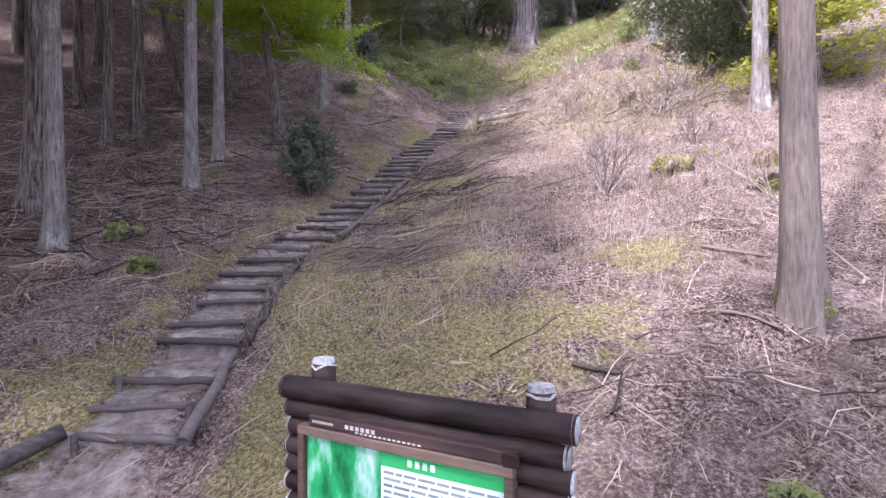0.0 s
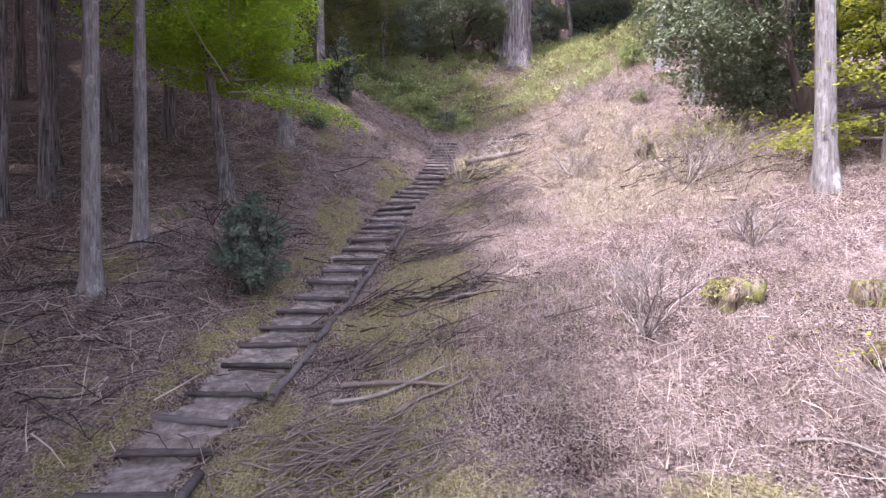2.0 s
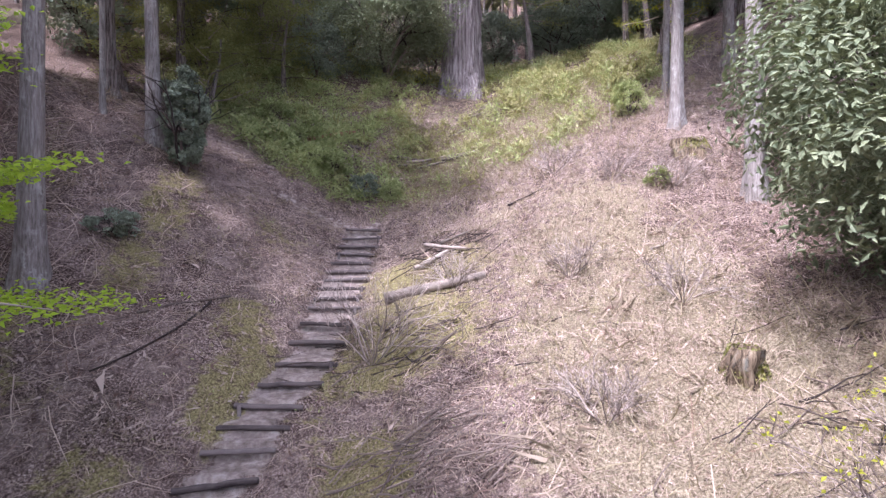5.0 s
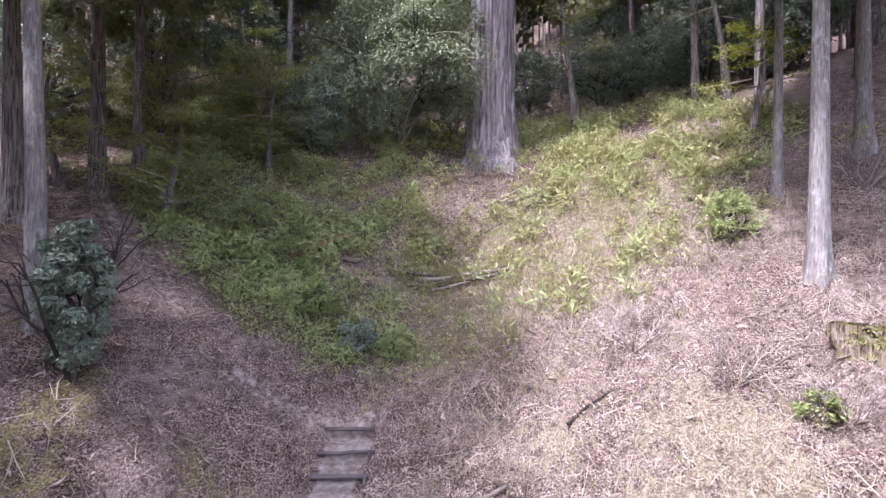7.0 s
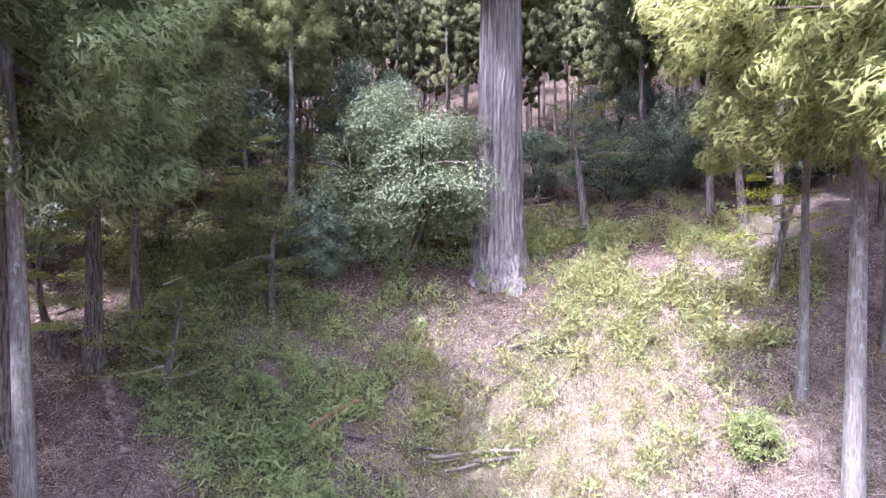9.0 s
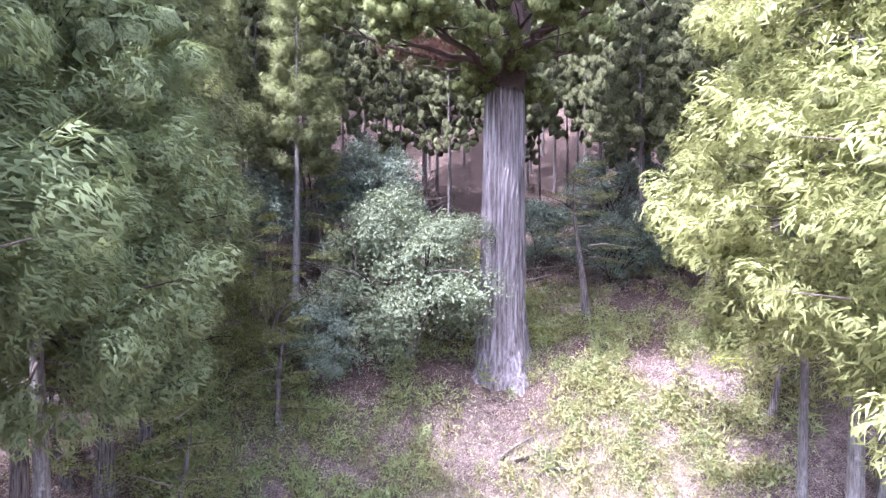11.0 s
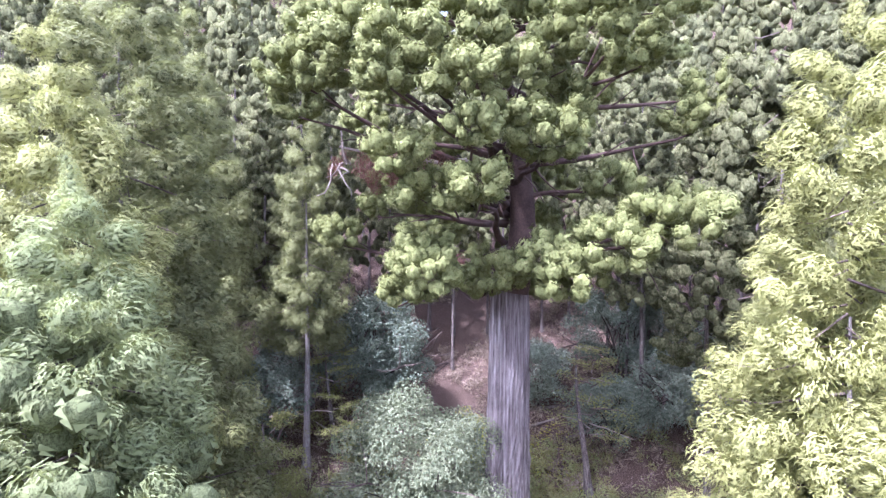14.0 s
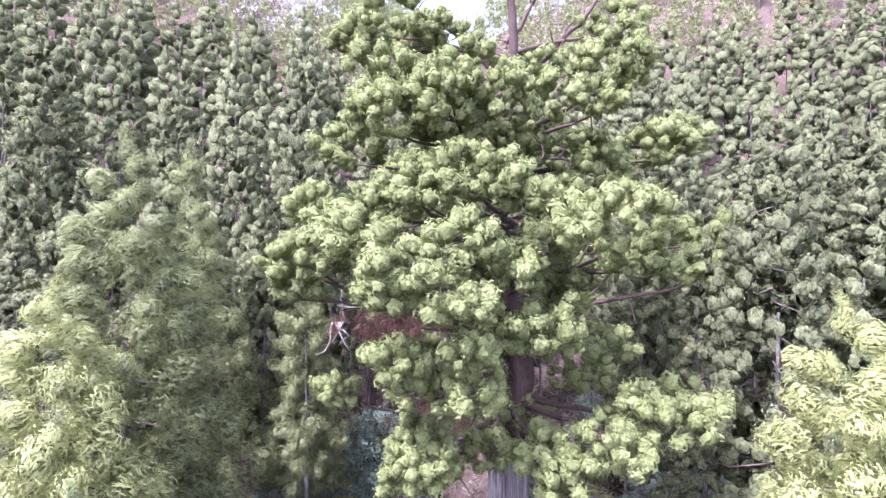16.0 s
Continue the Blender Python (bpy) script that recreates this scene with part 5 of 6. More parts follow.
def leafy_shrub(name, x, y, height, radius, leaf, seed, label, leaves=2600, size=0.11, lift=0.15, category="shrub", stems=5, squash=1.0, sink=0.05, lobes=44, skirt=0.0):
    """An evergreen: stems, and leaves on many uneven lobes."""
    r = np.random.default_rng(seed)
    t = thing(name, x, y, gz(x, y) - sink, label, category)
    tb, tips = Tubes(5), []
    for k in range(stems):
        a = 2 * math.pi * k / stems + r.uniform(0, 0.6)
        branchy(r, tb, (0, 0, 0), (math.cos(a) * 0.5 * radius / height, math.sin(a) * 0.5 * radius / height, 1), height * 0.5, 0.012 + 0.012 * height, 2, tips, splits=3)
    part("branching", tb.mesh("branching", M_BRUSH), t)
    n = lobes
    d = unit(r.normal(size=(n, 3)))
    c = d * np.array([radius, radius * squash, height * (1 - lift) / 2]) * r.uniform(0.55, 0.95, n)[:, None] + np.array([0, 0, height * (1 + lift) / 2])
    c[:, :2] *= (1.12 - 0.55 * np.clip((c[:, 2:3] / height - 0.45), 0, 1))
    c[:, :2] *= 1 + skirt * np.clip(0.5 - c[:, 2:3] / height, 0, 1)
    lobe = r.uniform(0.22, 0.4, n) * min(radius, height / 2)
    pick = r.integers(0, n, leaves)
    o = unit(r.normal(size=(leaves, 3)))
    o[:, 2] = np.where(r.uniform(size=leaves) < 0.7, np.abs(o[:, 2]), o[:, 2])
    p = c[pick] + o * lobe[pick][:, None] * r.uniform(0.6, 1.08, leaves)[:, None]
    p[:, 2] = np.maximum(p[:, 2], 0.05)
    v, f = leaf_cloud(r, p, o + np.array([0, 0, 0.6]), size, size * 0.45)
    part("leaves", quick_mesh("leaves", v, f, leaf), t)
    return t


leafy_shrub("holly_bush", -2.95, 13.45, 2.1, 0.66, M_HOLLY, 201, "small dark evergreen bush beside the steps", 11000, 0.10, 0.0)
leafy_shrub("holly_bush", -3.45, 26.4, 3.3, 0.66, M_HOLLY, 202, "narrow dark evergreen bush by a pale trunk", 12000, 0.13, 0.0)
leafy_shrub("camellia_tree", 11.0, 16.9, 7.8, 3.3, M_CAMELLIA, 203, "large glossy dark evergreen casting deep shade", 60000, 0.15, 0.0, "tree", squash=0.95, lobes=70, skirt=1.0)
leafy_shrub("camellia_tree", 13.0, 21.6, 5.6, 2.4, M_CAMELLIA, 204, "glossy dark evergreen behind another one", 16000, 0.17, 0.05, "tree")
leafy_shrub("camellia_tree", 2.2, 39.9, 7.6, 3.75, M_CAMELLIA, 205, "broad glossy evergreen beside the giant trunk", 40000, 0.17, 0.03, "tree", squash=0.75, lobes=50, skirt=0.5)
leafy_shrub("dark_evergreen", 0.4, 47.5, 9.0, 2.9, M_HOLLY, 206, "dark blue-green evergreen in the shade", 18000, 0.22, 0.1, "tree")
leafy_shrub("dark_evergreen", 16.2, 50.0, 6.5, 3.2, M_HOLLY, 207, "dark spreading evergreen in the shade", 14000, 0.22, 0.1, "tree")
leafy_shrub("dark_evergreen", 13.4, 44.5, 4.2, 2.2, M_HOLLY, 214, "low dark evergreen behind the giant trunk", 9000, 0.18, 0.05, "tree")
leafy_shrub("evergreen_bush", -1.3, 38.6, 3.4, 1.5, M_HOLLY, 208, "dull green bush on the shaded bank", 9000, 0.15, 0.0)
leafy_shrub("evergreen_bush", -3.9, 39.0, 4.2, 1.8, M_OLIVE, 209, "olive bush with thin layered branches", 9000, 0.13, 0.05)
leafy_shrub("evergreen_bush", -4.0, 23.6, 0.7, 0.55, M_HOLLY, 210, "low dark green bush at a tree foot", 1600, 0.10, 0.0)
leafy_shrub("evergreen_bush", -6.4, 37.0, 3.8, 2.0, M_OLIVE, 211, "olive understorey bush on the bank", 8000, 0.13, 0.05)
leafy_shrub("young_sapling", 5.2, 43.5, 4.2, 1.3, M_YOUNG, 212, "sapling with bright yellow young leaves", 2600, 0.13, 0.3)
leafy_shrub("fern_clump", 2.4, 30.2, 0.9, 0.45, M_UNDER, 221, "bright green fern clump in the hollow", 1500, 0.13, 0.0)
leafy_shrub("evergreen_bush", 1.3, 30.2, 0.9, 0.6, M_HOLLY, 222, "low dark green bush above the top step", 2200, 0.12, 0.0)
leafy_shrub("evergreen_bush", 0.2, 31.0, 1.0, 0.7, M_UNDER, 223, "low green bush in the hollow", 2400, 0.12, 0.0)
leafy_shrub("evergreen_bush", -1.0, 32.6, 1.1, 0.8, M_UNDER, 224, "low green bush in the hollow", 2600, 0.13, 0.0)
leafy_shrub("evergreen_bush", -2.4, 33.6, 1.2, 0.8, M_UNDER, 225, "low green bush in the hollow", 2600, 0.13, 0.0)
leafy_shrub("evergreen_bush", 9.4, 24.6, 0.6, 0.4, M_UNDER, 226, "low shrub with pale young leaves on the slope", 500, 0.10, 0.0)
leafy_shrub("fern_clump", 2.35, 3.1, 0.45, 0.3, M_UNDER, 213, "small green fern clump", 700, 0.10, 0.0)


def layered_tree(name, x, y, height, reach, leaf, seed, label, tiers=16, leaves=5200, size=0.085, first=0.42, lean=(0, 0)):
    """A small tree whose leaves lie in flat layers."""
    r = np.random.default_rng(seed)
    t = thing(name, x, y, gz(x, y) - 0.1, label, "tree")
    part("trunk", trunk_mesh(r, "trunk", M_BARK, height * 0.9, 0.02 * height + 0.05, 0.03, lean, sides=12, rows=12, bend=0.4), t)
    tb, pts = Tubes(4), []
    for k in range(tiers):
        z = height * (first + (1 - first) * (k + r.uniform()) / tiers)
        a = k * 2.4 + r.uniform(-0.3, 0.3)
        L = reach * (1.1 - 0.6 * (z / height - first) / (1 - first)) * r.uniform(0.7, 1.1)
        ln = rand_line(r, (lean[0] * z, lean[1] * z, z - 0.12 * L), (math.cos(a), math.sin(a), 0.15), L, 5, 0.25)
        tb.add(ln, np.linspace(0.035, 0.008, 6), cap=False)
        for q in range(leaves // tiers):
            s = r.uniform(0.25, 1.05)
            p = ln[0] + (ln[-1] - ln[0]) * s
            side = r.normal() * 0.32 * L * (0.4 + 0.6 * s)
            pts.append(p + np.array([-math.sin(a) * side, math.cos(a) * side, r.normal() * 0.07 - 0.05 * abs(side)]))
    part("branching", tb.mesh("branching", M_BRANCH), t)
    v, f = leaf_cloud(r, np.array(pts), np.tile((0, 0, 1.6), (len(pts), 1)), size, size * 0.7)
    part("leaves", quick_mesh("leaves", v, f, leaf), t)
    return t


layered_tree("maple_tree", -4.95, 17.3, 7.6, 2.8, M_MAPLE, 301, "young maple with layers of bright spring leaves", 40, 46000, 0.105, 0.45)
layered_tree("maple_tree", -9.5, 19.5, 6.0, 2.0, M_MAPLE, 302, "slender maple with spring leaves in the shade", 14, 4000, 0.09, 0.5)
layered_tree("young_tree", 10.3, 13.5, 4.4, 2.0, M_YOUNG, 303, "thin spreading tree with bright yellow young leaves", 26, 8000, 0.12, 0.12)
layered_tree("young_tree", 14.5, 33.5, 4.2, 2.0, M_YOUNG, 304, "thin tree with yellow young leaves by the trunks", 10, 1800, 0.10, 0.5)
layered_tree("young_tree", 11.1, 41.9, 8.0, 2.4, M_OLIVE, 305, "thin leaning tree with sparse olive leaves", 16, 2600, 0.11, 0.4, (0.02, 0))
layered_tree("young_tree", 16.4, 37.8, 7.0, 2.0, M_OLIVE, 306, "thin crooked tree with few leaves", 10, 1400, 0.11, 0.55, (-0.06, 0))
layered_tree("young_tree", -2.6, 36.8, 4.4, 2.4, M_OLIVE, 307, "low tree with flat olive layers on the bank", 14, 4200, 0.10, 0.2)
for k, (x, y, h, r) in enumerate(((-0.6, 41.8, 4.6, 2.2), (-4.6, 40.8, 5.4, 2.4), (-7.4, 37.6, 5.0, 2.4), (-8.6, 34.2, 4.6, 2.2), (-2.2, 45.0, 6.0, 2.6))):
    layered_tree("young_tree", x, y, h, r, M_OLIVE, 320 + k, "low understorey tree with flat olive layers on the bank", 14, 5200, 0.11, 0.15)
for k, (x, y, h, r) in enumerate(((-5.4, 44.2, 6.0, 2.4), (-9.2, 42.0, 5.5, 2.6), (-3.6, 48.6, 7.0, 2.6), (-11.5, 37.5, 5.0, 2.2), (18.6, 43.0, 5.6, 2.8), (16.2, 44.5, 4.2, 2.4), (19.6, 40.4, 4.4, 2.4), (20.5, 47.5, 5.0, 2.6), (10.4, 49.0, 4.6, 2.0), (21.5, 40.0, 4.6, 2.3), (24.0, 36.5, 4.4, 2.2), (18.6, 38.6, 3.2, 1.6))):
    leafy_shrub("dark_evergreen", x, y, h, r, M_HOLLY, 340 + k, "dark evergreen in the understorey of the plantation", 7500, 0.22, 0.05, "tree")
layered_tree("young_tree", -5.0, 33.4, 3.8, 2.2, M_OLIVE, 308, "low tree with flat olive layers at the path", 12, 3600, 0.10, 0.2)


# ---- stumps, logs and brush ----
def stump(x, y, r0, height, seed, label):
    r = np.random.default_rng(seed)
    t = thing("stump", x, y, gz(x, y) - 0.1, label, "stump", "old stumps on the slope")
    part("wood", trunk_mesh(r, "wood", M_STUMP, height + 0.1, r0, r0 * 0.82, flare=1.5, sides=18, rows=8, groove=0.10), t)
    bm = bmesh.new()
    bmesh.ops.create_circle(bm, cap_ends=True, segments=18, radius=r0 * 0.86, matrix=Matrix.Translation((0, 0, height + 0.02)))
    for v in bm.verts:
        v.co.z += r.uniform(-0.05, 0.05)
    part("cut_top", bm_mesh("cut_top", bm, M_STUMP, False), t)
    n = 500
    a, q = r.uniform(0, 6.28, n), r.uniform(0, 1, n)
    p = np.stack([np.cos(a) * r0 * (1.7 - 0.7 * q), np.sin(a) * r0 * (1.7 - 0.7 * q), 0.1 + q * height], -1)
    v, f = leaf_cloud(r, p, np.stack([np.cos(a), np.sin(a), 0.6 + 0 * a], -1), 0.06, 0.04)
    part("moss", quick_mesh("moss", v, f, M_MOSS), t, "yellow-green moss")


for k, (x, y, r0, h) in enumerate(((5.3, 10.6, 0.24, 0.28), (6.9, 10.0, 0.14, 0.3), (6.1, 8.7, 0.16, 0.2), (7.1, 18.2, 0.2, 0.42), (10.9, 25.3, 0.28, 0.35))):
    stump(x, y, r0, h, 400 + k, "rotten tree stump covered in yellow-green moss" if r0 > 0.18 else "small rotten stump on the litter")


def lying(name, x0, y0, x1, y1, r, mat, seed, label, lift=0.0, bend=0.06, category="log"):
    q = np.random.default_rng(seed)
    s = np.linspace(0, 1, 10)
    L = math.hypot(x1 - x0, y1 - y0)
    nrm = np.array([-(y1 - y0), x1 - x0]) / L
    off = bend * L * np.sin(s * math.pi * q.uniform(0.7, 2.0)) * q.choice([-1, 1])
    xs, ys = x0 + (x1 - x0) * s + nrm[0] * off, y0 + (y1 - y0) * s + nrm[1] * off
    zs = np.array([gz(a, b) for a, b in zip(xs, ys)])
    zs = np.convolve(np.pad(zs, 2, mode="edge"), np.ones(5) / 5, "valid") + r * 0.7 + lift
    if category == "log":
        zs = np.linspace(zs[0], zs[-1], 10) * 0.7 + zs * 0.3
    tb = Tubes(9 if r > 0.05 else 6)
    tb.add(np.stack([xs, ys, zs], -1), r * (1 - 0.35 * s) * (1 + 0.05 * q.normal(size=10)))
    ob = new(name, tb.mesh(name, mat))
    return tagged(ob, label, category, "fallen wood on the slope")


lying("fallen_log", 2.0, 23.2, 4.35, 23.3, 0.14, M_POLE, 1, "thick pale fallen log lying beside the steps", bend=0.01)
lying("fallen_branch", 2.75, 24.3, 3.9, 24.9, 0.07, M_POLE, 2, "pale broken pole in a heap", 0.06, 0.02)
lying("fallen_branch", 3.1, 25.2, 4.1, 24.4, 0.06, M_POLE, 3, "pale broken pole in a heap", 0.14, 0.02)
lying("fallen_branch", 3.5, 25.1, 4.3, 25.3, 0.05, M_POLE, 4, "pale broken pole in a heap", 0.1, 0.02)
for k, (x0, y0, x1, y1, r) in enumerate(((2.4, 33.2, 3.6, 33.1, 0.07), (3.0, 33.0, 4.6, 32.7, 0.08), (4.2, 32.8, 5.8, 32.3, 0.08), (4.4, 32.5, 5.6, 32.1, 0.07), (0.6, 33.2, 1.1, 33.1, 0.09),
                                         (-0.9, 32.4, 0.9, 34.0, 0.07), (5.6, 36.2, 7.2, 36.6, 0.06), (6.2, 36.0, 7.6, 35.8, 0.07), (7.0, 35.4, 8.4, 34.6, 0.05), (5.0, 34.4, 6.4, 35.0, 0.05), (2.6, 32.8, 4.0, 32.75, 0.06), (3.4, 32.6, 5.0, 32.3, 0.06), (4.6, 32.7, 6.0, 32.5, 0.05))):
    lying("fallen_branch", x0, y0, x1, y1, r * (1.0 if k != 5 else 1.3), M_OLDPOLE if k != 5 else M_RUST, 20 + k, "grey fallen pole among dry grass" if k != 5 else "reddish bent fallen branch in the undergrowth", 0.16 if k != 5 else 0.4, 0.03 if k != 5 else 0.1)
for k, (x0, y0, x1, y1, r) in enumerate(((0.0, 13.0, 1.7, 12.6, 0.05), (0.2, 12.2, 2.0, 12.9, 0.045), (1.6, 13.0, 2.6, 13.4, 0.04), (-0.5, 10.4, 1.0, 9.8, 0.05), (-0.6, 10.0, 1.1, 10.3, 0.04), (0.3, 9.6, 1.3, 10.0, 0.035),
                                         (0.0, 16.8, 1.6, 16.2, 0.05), (0.5, 15.9, 2.2, 15.5, 0.05), (1.1, 15.4, 1.9, 15.9, 0.04), (2.1, 19.0, 3.1, 19.6, 0.04), (4.2, 7.0, 4.9, 6.6, 0.035), (3.7, 5.6, 4.2, 5.3, 0.03),
                                         (4.5, 8.0, 5.3, 7.5, 0.025), (-4.9, 6.9, -3.9, 7.6, 0.025), (-2.7, 21.8, -1.3, 22.9, 0.035), (2.0, 5.2, 2.4, 4.9, 0.03), (8.0, 22.4, 9.4, 23.2, 0.03), (5.6, 26.0, 6.8, 26.6, 0.04),
                                         (-1.5, 23.0, -2.6, 20.2, 0.03), (0.6, 36.0, 0.3, 35.4, 0.04))):
    lying("fallen_branch", x0, y0, x1, y1, r * 0.85, M_POLE if k % 4 == 0 else M_BRUSH, 50 + k, "bare dark fallen branch on the litter" if k % 4 else "pale fallen stick on the litter", 0.02, 0.06, "branch")


def brush_pile(x, y, wx, wy, n, seed):
    r = np.random.default_rng(seed)
    tb = Tubes(4)
    for _ in range(n):
        px, py = x + r.normal() * wx * 0.5, y + r.normal() * wy * 0.5
        a = r.normal() * 0.5
        L = r.uniform(0.3, 1.1)
        ln = rand_line(r, (0, 0, 0), (math.cos(a), math.sin(a), r.normal() * 0.12), L, 4, 0.22)
        ln += np.array([px - ln[2, 0], py - ln[2, 1], 0])
        ln[:, 2] += relief(ln[:, 0], ln[:, 1]) + r.uniform(0.0, 0.16)
        tb.add(ln, np.linspace(0.011, 0.004, 5) * r.uniform(0.6, 1.7), cap=False)
    tagged(new("brush_pile", tb.mesh("brush_pile", M_BRUSH)), "heap of dry broken brushwood on the slope", "brushwood", "brush heaps", "stuff")


for k, (x, y, wx, wy, n) in enumerate(((-0.2, 8.9, 1.5, 0.7, 190), (0.3, 10.9, 1.6, 0.5, 90), (0.9, 12.8, 1.8, 0.6, 90), (0.8, 15.4, 1.6, 0.6, 120), (0.6, 17.0, 1.4, 0.6, 80), (2.7, 18.7, 1.6, 0.9, 130), (2.6, 21.4, 2.2, 1.4, 120), (7.4, 35.6, 2.4, 1.2, 140),
                                       (6.3, 37.8, 2.6, 1.4, 200), (3.8, 24.8, 1.4, 1.0, 80), (8.0, 16.0, 2.4, 2.2, 120), (10.6, 25.6, 1.6, 1.2, 70), (4.6, 38.0, 2.0, 1.2, 120),
                                       (-4.6, 10.6, 2.2, 1.6, 110), (-6.6, 13.2, 2.6, 2.2, 130), (-3.6, 13.8, 1.6, 2.0, 90), (-4.2, 16.8, 1.8, 2.2, 110), (-7.2, 9.0, 2.0, 1.4, 80),
                                       (-8.2, 17.5, 2.6, 2.4, 120), (3.6, 4.7, 1.6, 0.9, 20))):
    brush_pile(x, y, wx, wy, n, 500 + k)


for k, (x0, y0, x1, y1, r) in enumerate(((7.6, 47.2, 11.0, 47.6, 0.10), (8.2, 49.0, 12.4, 48.6, 0.11), (7.4, 50.6, 10.6, 51.2, 0.10), (-1.2, 49.2, 3.6, 50.0, 0.10), (8.4, 44.4, 10.4, 43.6, 0.08), (11.0, 45.6, 15.0, 46.4, 0.1))):
    lying("fallen_log", x0, y0, x1, y1, r, M_POLE, 90 + k, "pale felled trunk lying across the hillside", 0.1, 0.015)
# thin stakes that stand in the hollow
for k, (x, y, h) in enumerate(((9.96, 28.6, 1.0), (11.75, 28.2, 1.2))):
    tb = Tubes(7)
    z = gz(x, y)
    tb.add([(x, y, z - 0.1), (x - 0.03, y, z + h * 0.5), (x - 0.08, y + 0.02, z + h)], [0.028, 0.025, 0.02])
    tagged(new("stake", tb.mesh("stake", M_OLDPOLE)), "thin weathered wooden stake standing in the dry grass", "stake", "stakes in the hollow")
for k, (x, y, h, w) in enumerate(((-5.38, 9.6, 0.4, 0.4), (-4.36, 8.5, 0.3, 0.3), (-0.3, 31.1, 1.1, 0.8), (10.9, 29.2, 1.3, 0.6), (3.16, 3.55, 0.2, 0.16))):
    leafy_shrub("fern_clump", x, y, h, w, M_UNDER, 230 + k, "dark green fern clump on the litter" if k < 2 else "small bright green plant on the brown litter" if k == 4 else "low bushy green plant in the hollow", 900 if k < 2 else 300 if k == 4 else 2200, 0.10, 0.0)

# ---- ground cover ----
cover_rng = np.random.default_rng(60)


def sticks(n, x0, x1, y0, y1, length, width, lift, upright, keep=None):
    r = cover_rng
    x, y = r.uniform(x0, x1, n), r.uniform(y0, y1, n)
    if keep is not None:
        ok = keep(x, y) > r.uniform(0, 1, n)
        x, y = x[ok], y[ok]
    n = len(x)
    a = r.uniform(0, 2 * np.pi, n)
    d = unit(np.stack([np.cos(a), np.sin(a), upright * r.uniform(0.2, 1.4, n) + r.normal(size=n) * 0.12], -1))
    L = (length * r.lognormal(0, 0.45, n))[:, None]
    w = (width * r.uniform(0.6, 1.5, n))[:, None]
    p = np.stack([x, y, relief(x, y) + lift * r.uniform(0, 1, n)], -1)
    side = unit(np.cross(d, r.normal(size=(n, 3)))) * w
    mid = p + d * L * 0.5 + r.normal(size=(n, 3)) * L * 0.04
    end = p + d * L + r.normal(size=(n, 3)) * L * 0.06
    if not upright:
        # lie on the slope
        mid[:, 2] = relief(mid[:, 0], mid[:, 1]) + 0.01 + lift * r.uniform(0, 1, n)
        end[:, 2] = relief(end[:, 0], end[:, 1]) + 0.01 + lift * r.uniform(0, 1, n)
    v = np.stack([p - side, p + side, mid + side, mid - side, end + side * 0.4, end - side * 0.4], 1).reshape(-1, 3)
    b = (np.arange(n) * 6)[:, None]
    f = np.concatenate([b + np.array([[0, 1, 2, 3]]), b + np.array([[3, 2, 4, 5]])])
    return v, f


def off_steps(x, y):
    return (np.abs(x - stair_x(y)) > STAIR_W / 2 + 0.04 - 0.3 * value_noise(x, y, 0.3, 81) * value_noise(x, y, 1.1, 82)) | (y < 5) | (y > 28.2)


def litter_keep(x, y):
    m, g, dr, tr = cover_masks(x, y)
    return np.clip(1.0 - 0.8 * m - tr, 0.03, 1) * off_steps(x, y)


near_litter = sticks(30000, -9, 11, 2, 20, 0.10, 0.0028, 0.05, 0.0, litter_keep)
far_litter = sticks(18000, -11, 15, 18, 42, 0.22, 0.005, 0.08, 0.0, litter_keep)
long_litter = join_arrays([sticks(4000, -11, 14, 2.5, 40, 0.45, 0.005, 0.06, 0.0, litter_keep), sticks(2500, -13, -3, 8, 26, 0.55, 0.007, 0.12, 0.0, litter_keep)])
stand_litter = sticks(11000, 1.5, 12, 8, 30, 0.2, 0.003, 0.0, 1.0, lambda x, y: litter_keep(x, y) * np.clip((x - 1.5) / 3, 0.1, 1))
v, f = join_arrays([near_litter, far_litter, long_litter, stand_litter])
tagged(new("twig_litter", quick_mesh("twig_litter", v, f, M_TWIG)), "litter of dry fern stalks and fallen cedar twigs", "litter", kind="stuff")

v, f = join_arrays([sticks(30000, 0, 14, 27, 40, 0.34, 0.006, 0.0, 1.8, lambda x, y: cover_masks(x, y)[2]),
                    sticks(12000, 2, 11, 11, 29, 0.25, 0.006, 0.0, 1.2, lambda x, y: 0.7 * cover_masks(x, y)[2])])
tagged(new("dry_grass", quick_mesh("dry_grass", v, f, M_DRY)), "pale dry grass standing in the hollow", "grass", kind="stuff")


def leaf_patch(n, x0, x1, y0, y1, size, height, keep):
    r = cover_rng
    x, y = r.uniform(x0, x1, n), r.uniform(y0, y1, n)
    ok = keep(x, y) > r.uniform(0, 1, n)
    x, y = x[ok], y[ok]
    tall = height * (0.25 + 1.0 * value_noise(x, y, 1.1, 21) ** 1.5)
    p = np.stack([x, y, relief(x, y) + tall * r.uniform(0.15, 1, len(x)) ** 0.6], -1)
    return leaf_cloud(r, p, np.tile((0, -0.2, 1.0), (len(p), 1)), size, size * 0.42)


under = join_arrays([leaf_patch(90000, -7, 15, 27, 46, 0.12, 1.0, lambda x, y: cover_masks(x, y)[1]),
                    leaf_patch(22000, 1, 13, 28.5, 40, 0.12, 0.5, lambda x, y: 0.6 * cover_masks(x, y)[2] * (value_noise(x, y, 1.8, 91) > 0.4)),
                    leaf_patch(7000, -8, 10, 5, 28, 0.07, 0.2, lambda x, y: 0.5 * (value_noise(x, y, 1.2, 33) > 0.72) * off_steps(x, y))])
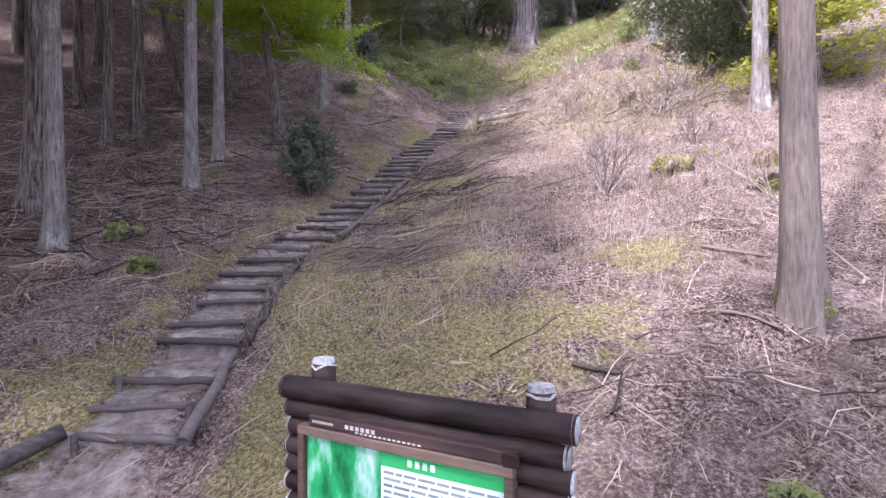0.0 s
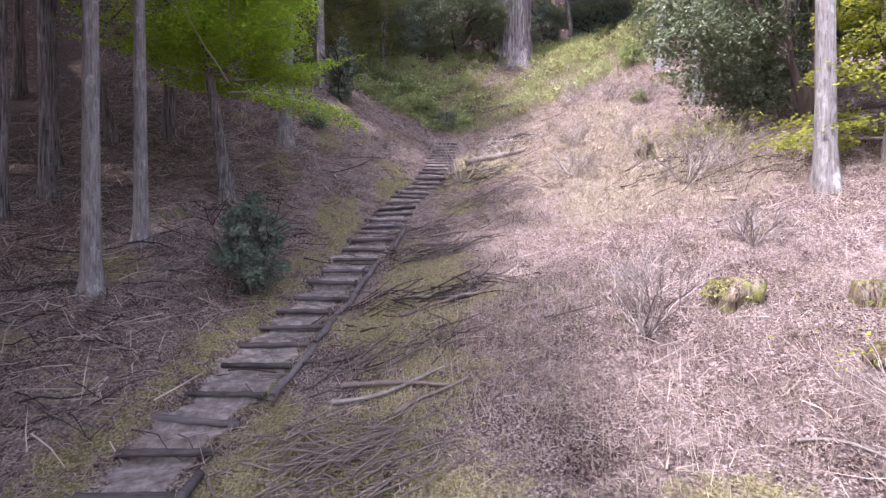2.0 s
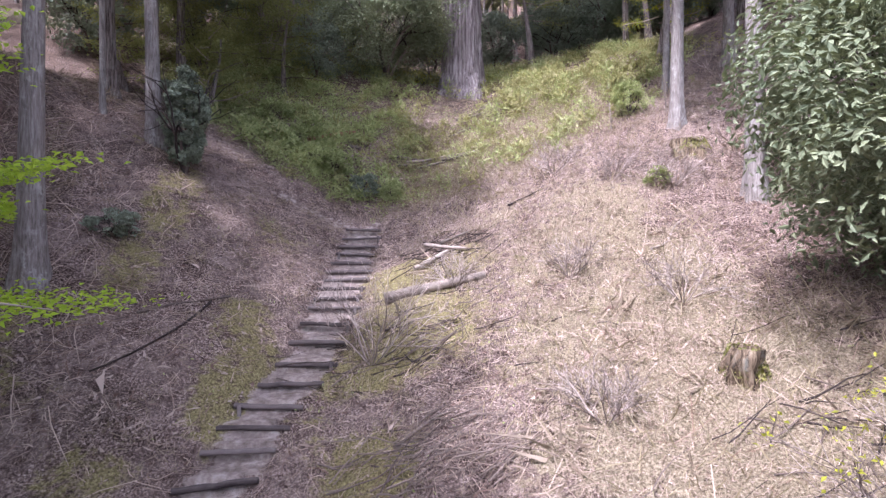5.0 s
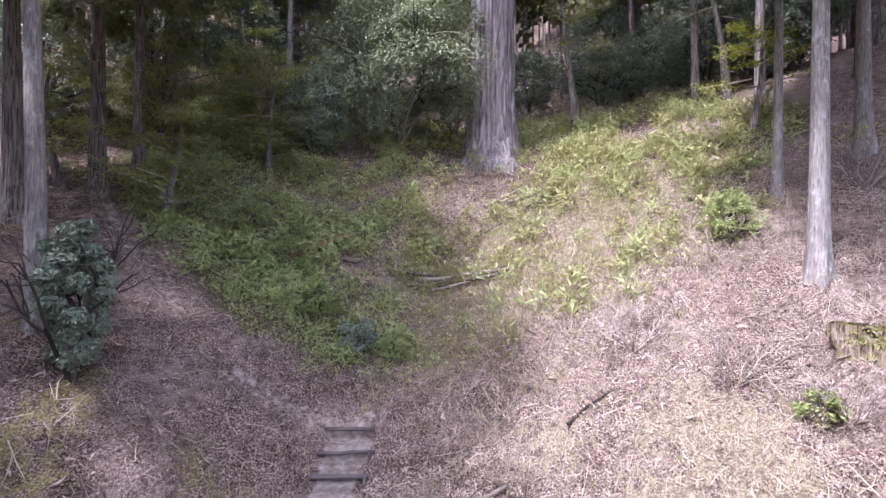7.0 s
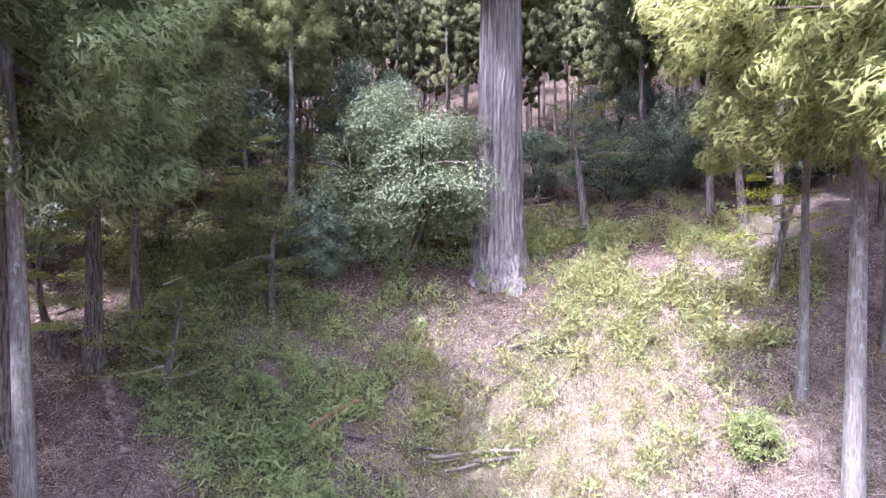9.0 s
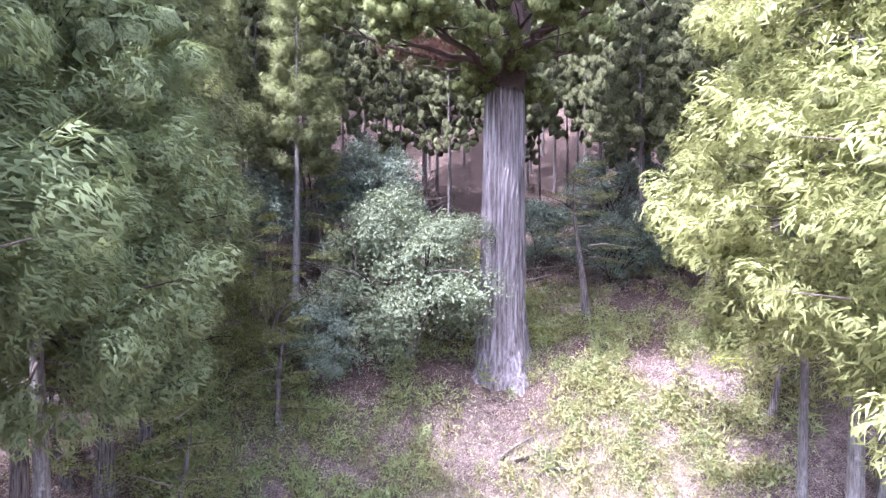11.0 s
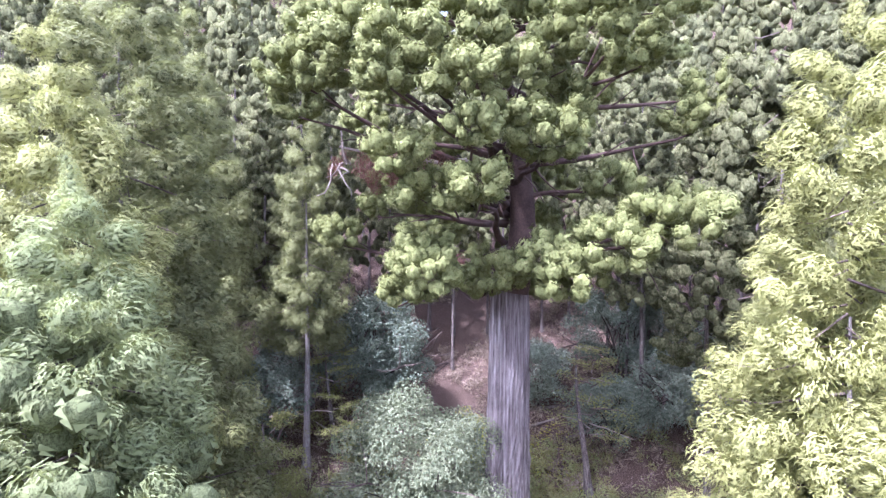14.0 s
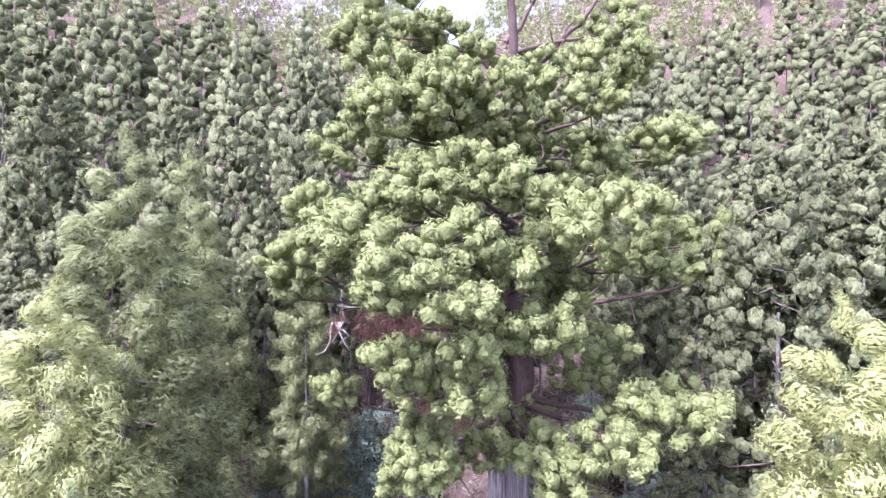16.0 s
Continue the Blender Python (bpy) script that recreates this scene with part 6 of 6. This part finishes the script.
clumps = [clump_shape(cover_rng, 46, 0.55, 0.075, -0.1, 0.8)[:2] for _ in range(6)]
n = 6500
x, y = cover_rng.uniform(-8, 16, n), cover_rng.uniform(27.5, 46, n)
keep = (cover_masks(x, y)[1] + 0.2 * cover_masks(x, y)[2]) * (0.3 + value_noise(x, y, 1.4, 51)) > cover_rng.uniform(0, 1, n)
x, y = x[keep], y[keep]
size = cover_rng.uniform(0.18, 0.5, len(x)) * (0.6 + 0.8 * value_noise(x, y, 2.2, 52))
yellow = cover_rng.uniform(size=len(x)) < 0.2 + 0.6 * np.clip((x - 1.0) / 4, 0, 1)
for pick, name, mat, label in ((~yellow, "green_brush", M_UNDER, "bushy green undergrowth round the hollow"), (yellow, "bracken", M_BRACKEN, "yellow-green bracken among the dry grass of the hollow")):
    px, py, ps = x[pick], y[pick], size[pick]
    v, f2 = scatter_tufts(cover_rng, clumps, np.stack([px, py, relief(px, py) + ps * 0.45], -1), np.tile((0, 0, 1.0), (len(px), 1)) + cover_rng.normal(size=(len(px), 3)) * 0.25, ps)
    tagged(new(name, quick_mesh(name, v, f2, mat)), label, "undergrowth", kind="stuff")
n = 3600
x, y = cover_rng.uniform(-16, 26, n), cover_rng.uniform(42, 66, n)
keep = (value_noise(x, y, 3.5, 61) > 0.35) & (np.hypot(x - 6.5, y - 40.6) > 2.5)
x, y = x[keep], y[keep]
size = cover_rng.uniform(0.15, 0.5, len(x))
v, f2 = scatter_tufts(cover_rng, clumps, np.stack([x, y, relief(x, y) + size * 0.4], -1), np.tile((0, 0, 1.0), (len(x), 1)) + cover_rng.normal(size=(len(x), 3)) * 0.25, size)
tagged(new("hillside_brush", quick_mesh("hillside_brush", v, f2, M_FERN)), "brown dead brush under the plantation", "undergrowth", kind="stuff")
v, f = under
tagged(new("undergrowth", quick_mesh("undergrowth", v, f, M_UNDER)), "green undergrowth of low leafy plants and ferns", "undergrowth", kind="stuff")
v, f = leaf_patch(80000, -6, 9, 3, 24, 0.021, 0.04, lambda x, y: cover_masks(x, y)[0] * off_steps(x, y))
tagged(new("moss_cushions", quick_mesh("moss_cushions", v, f, M_MOSS)), "yellow-green moss on the open slope", "moss", kind="stuff")
v, f = leaf_patch(9000, 2, 13, 40.5, 47, 0.15, 0.5, lambda x, y: np.clip(1.2 - np.abs(x - 7) / 4, 0, 1) + 0 * y)
tagged(new("young_shoots", quick_mesh("young_shoots", v, f, M_YOUNG)), "bright yellow-green shoots behind the giant trunk", "undergrowth", kind="stuff")


def flakes(n, x0, x1, y0, y1, size, keep):
    """Small dry leaves and bark chips lying on the ground."""
    r = cover_rng
    x, y = r.uniform(x0, x1, n), r.uniform(y0, y1, n)
    ok = keep(x, y) > r.uniform(0, 1, n)
    x, y = x[ok], y[ok]
    n = len(x)
    p = np.stack([x, y, relief(x, y) + 0.012 + 0.03 * r.uniform(size=n)], -1)
    nrm = unit(np.array([0, -0.35, 1.0]) + r.normal(size=(n, 3)) * 0.4)
    a = unit(np.cross(nrm, r.normal(size=(n, 3)))) * (size * r.lognormal(0, 0.4, n))[:, None]
    b = np.cross(nrm, a) * r.uniform(0.25, 0.6, n)[:, None]
    return np.stack([p - a, p + b, p + a], 1).reshape(-1, 3), np.arange(3 * n).reshape(n, 3)


v, f = join_arrays([flakes(140000, -9, 11, 2, 20, 0.017, litter_keep), flakes(60000, -11, 15, 19, 42, 0.05, litter_keep)])
tagged(new("leaf_litter", quick_mesh("leaf_litter", v, f, M_CHIP)), "dry brown leaves and bark chips on the slope", "litter", kind="stuff")

# low dead fern tufts that mottle the slope
r = cover_rng
FERN = [tuft_shape(r, 16, 1.25, 1.0, 0.035, 0.55) for _ in range(6)]


def fern_tufts(n, x0, x1, y0, y1, size, keep):
    x, y = r.uniform(x0, x1, n), r.uniform(y0, y1, n)
    ok = keep(x, y) * (value_noise(x, y, 1.0, 41) > 0.35) > r.uniform(0, 1, n)
    x, y = x[ok], y[ok]
    p = np.stack([x, y, relief(x, y)], -1)
    return scatter_tufts(r, FERN, p, np.tile((0, -0.1, 1.0), (len(p), 1)) + r.normal(size=p.shape) * 0.25, size * r.lognormal(0, 0.35, len(p)))


v, f = join_arrays([fern_tufts(3600, -9, 11, 3, 18, 0.16, litter_keep), fern_tufts(3600, -11, 14, 17, 40, 0.26, litter_keep)])
tagged(new("dead_fern", quick_mesh("dead_fern", v, f, M_FERN)), "dead brown fern tufts on the slope", "fern", kind="stuff")


# thin dry stalks that stand all over the open slope
n = 70000
x, y = cover_rng.uniform(-6, 14, n), cover_rng.uniform(6, 38, n)
m, g, dr, tr = cover_masks(x, y)
keep = np.clip(0.15 + 0.25 * (x - stair_x(y)), 0.12, 1) * off_steps(x, y) * np.clip(1 - g, 0.15, 1) * (0.25 + value_noise(x, y, 1.6, 71)) * (tr < 0.4) > cover_rng.uniform(0, 1, n)
x, y = x[keep], y[keep]
n = len(x)
p = np.stack([x, y, relief(x, y) - 0.01], -1)
d = np.stack([cover_rng.normal(size=n) * 0.3, cover_rng.normal(size=n) * 0.3, np.ones(n)], -1) * (cover_rng.uniform(0.1, 0.42, n) * (0.5 + 0.9 * value_noise(x, y, 2.4, 72)))[:, None]
side = np.stack([np.ones(n), cover_rng.normal(size=n) * 0.3, np.zeros(n)], -1) * cover_rng.uniform(0.0025, 0.006, n)[:, None]
v = np.stack([p - side, p + side, p + d], 1).reshape(-1, 3)
tagged(new("dry_stalks", quick_mesh("dry_stalks", v, np.arange(3 * n).reshape(-1, 3), M_STALK)), "thin dry stalks standing on the open slope", "grass", kind="stuff")
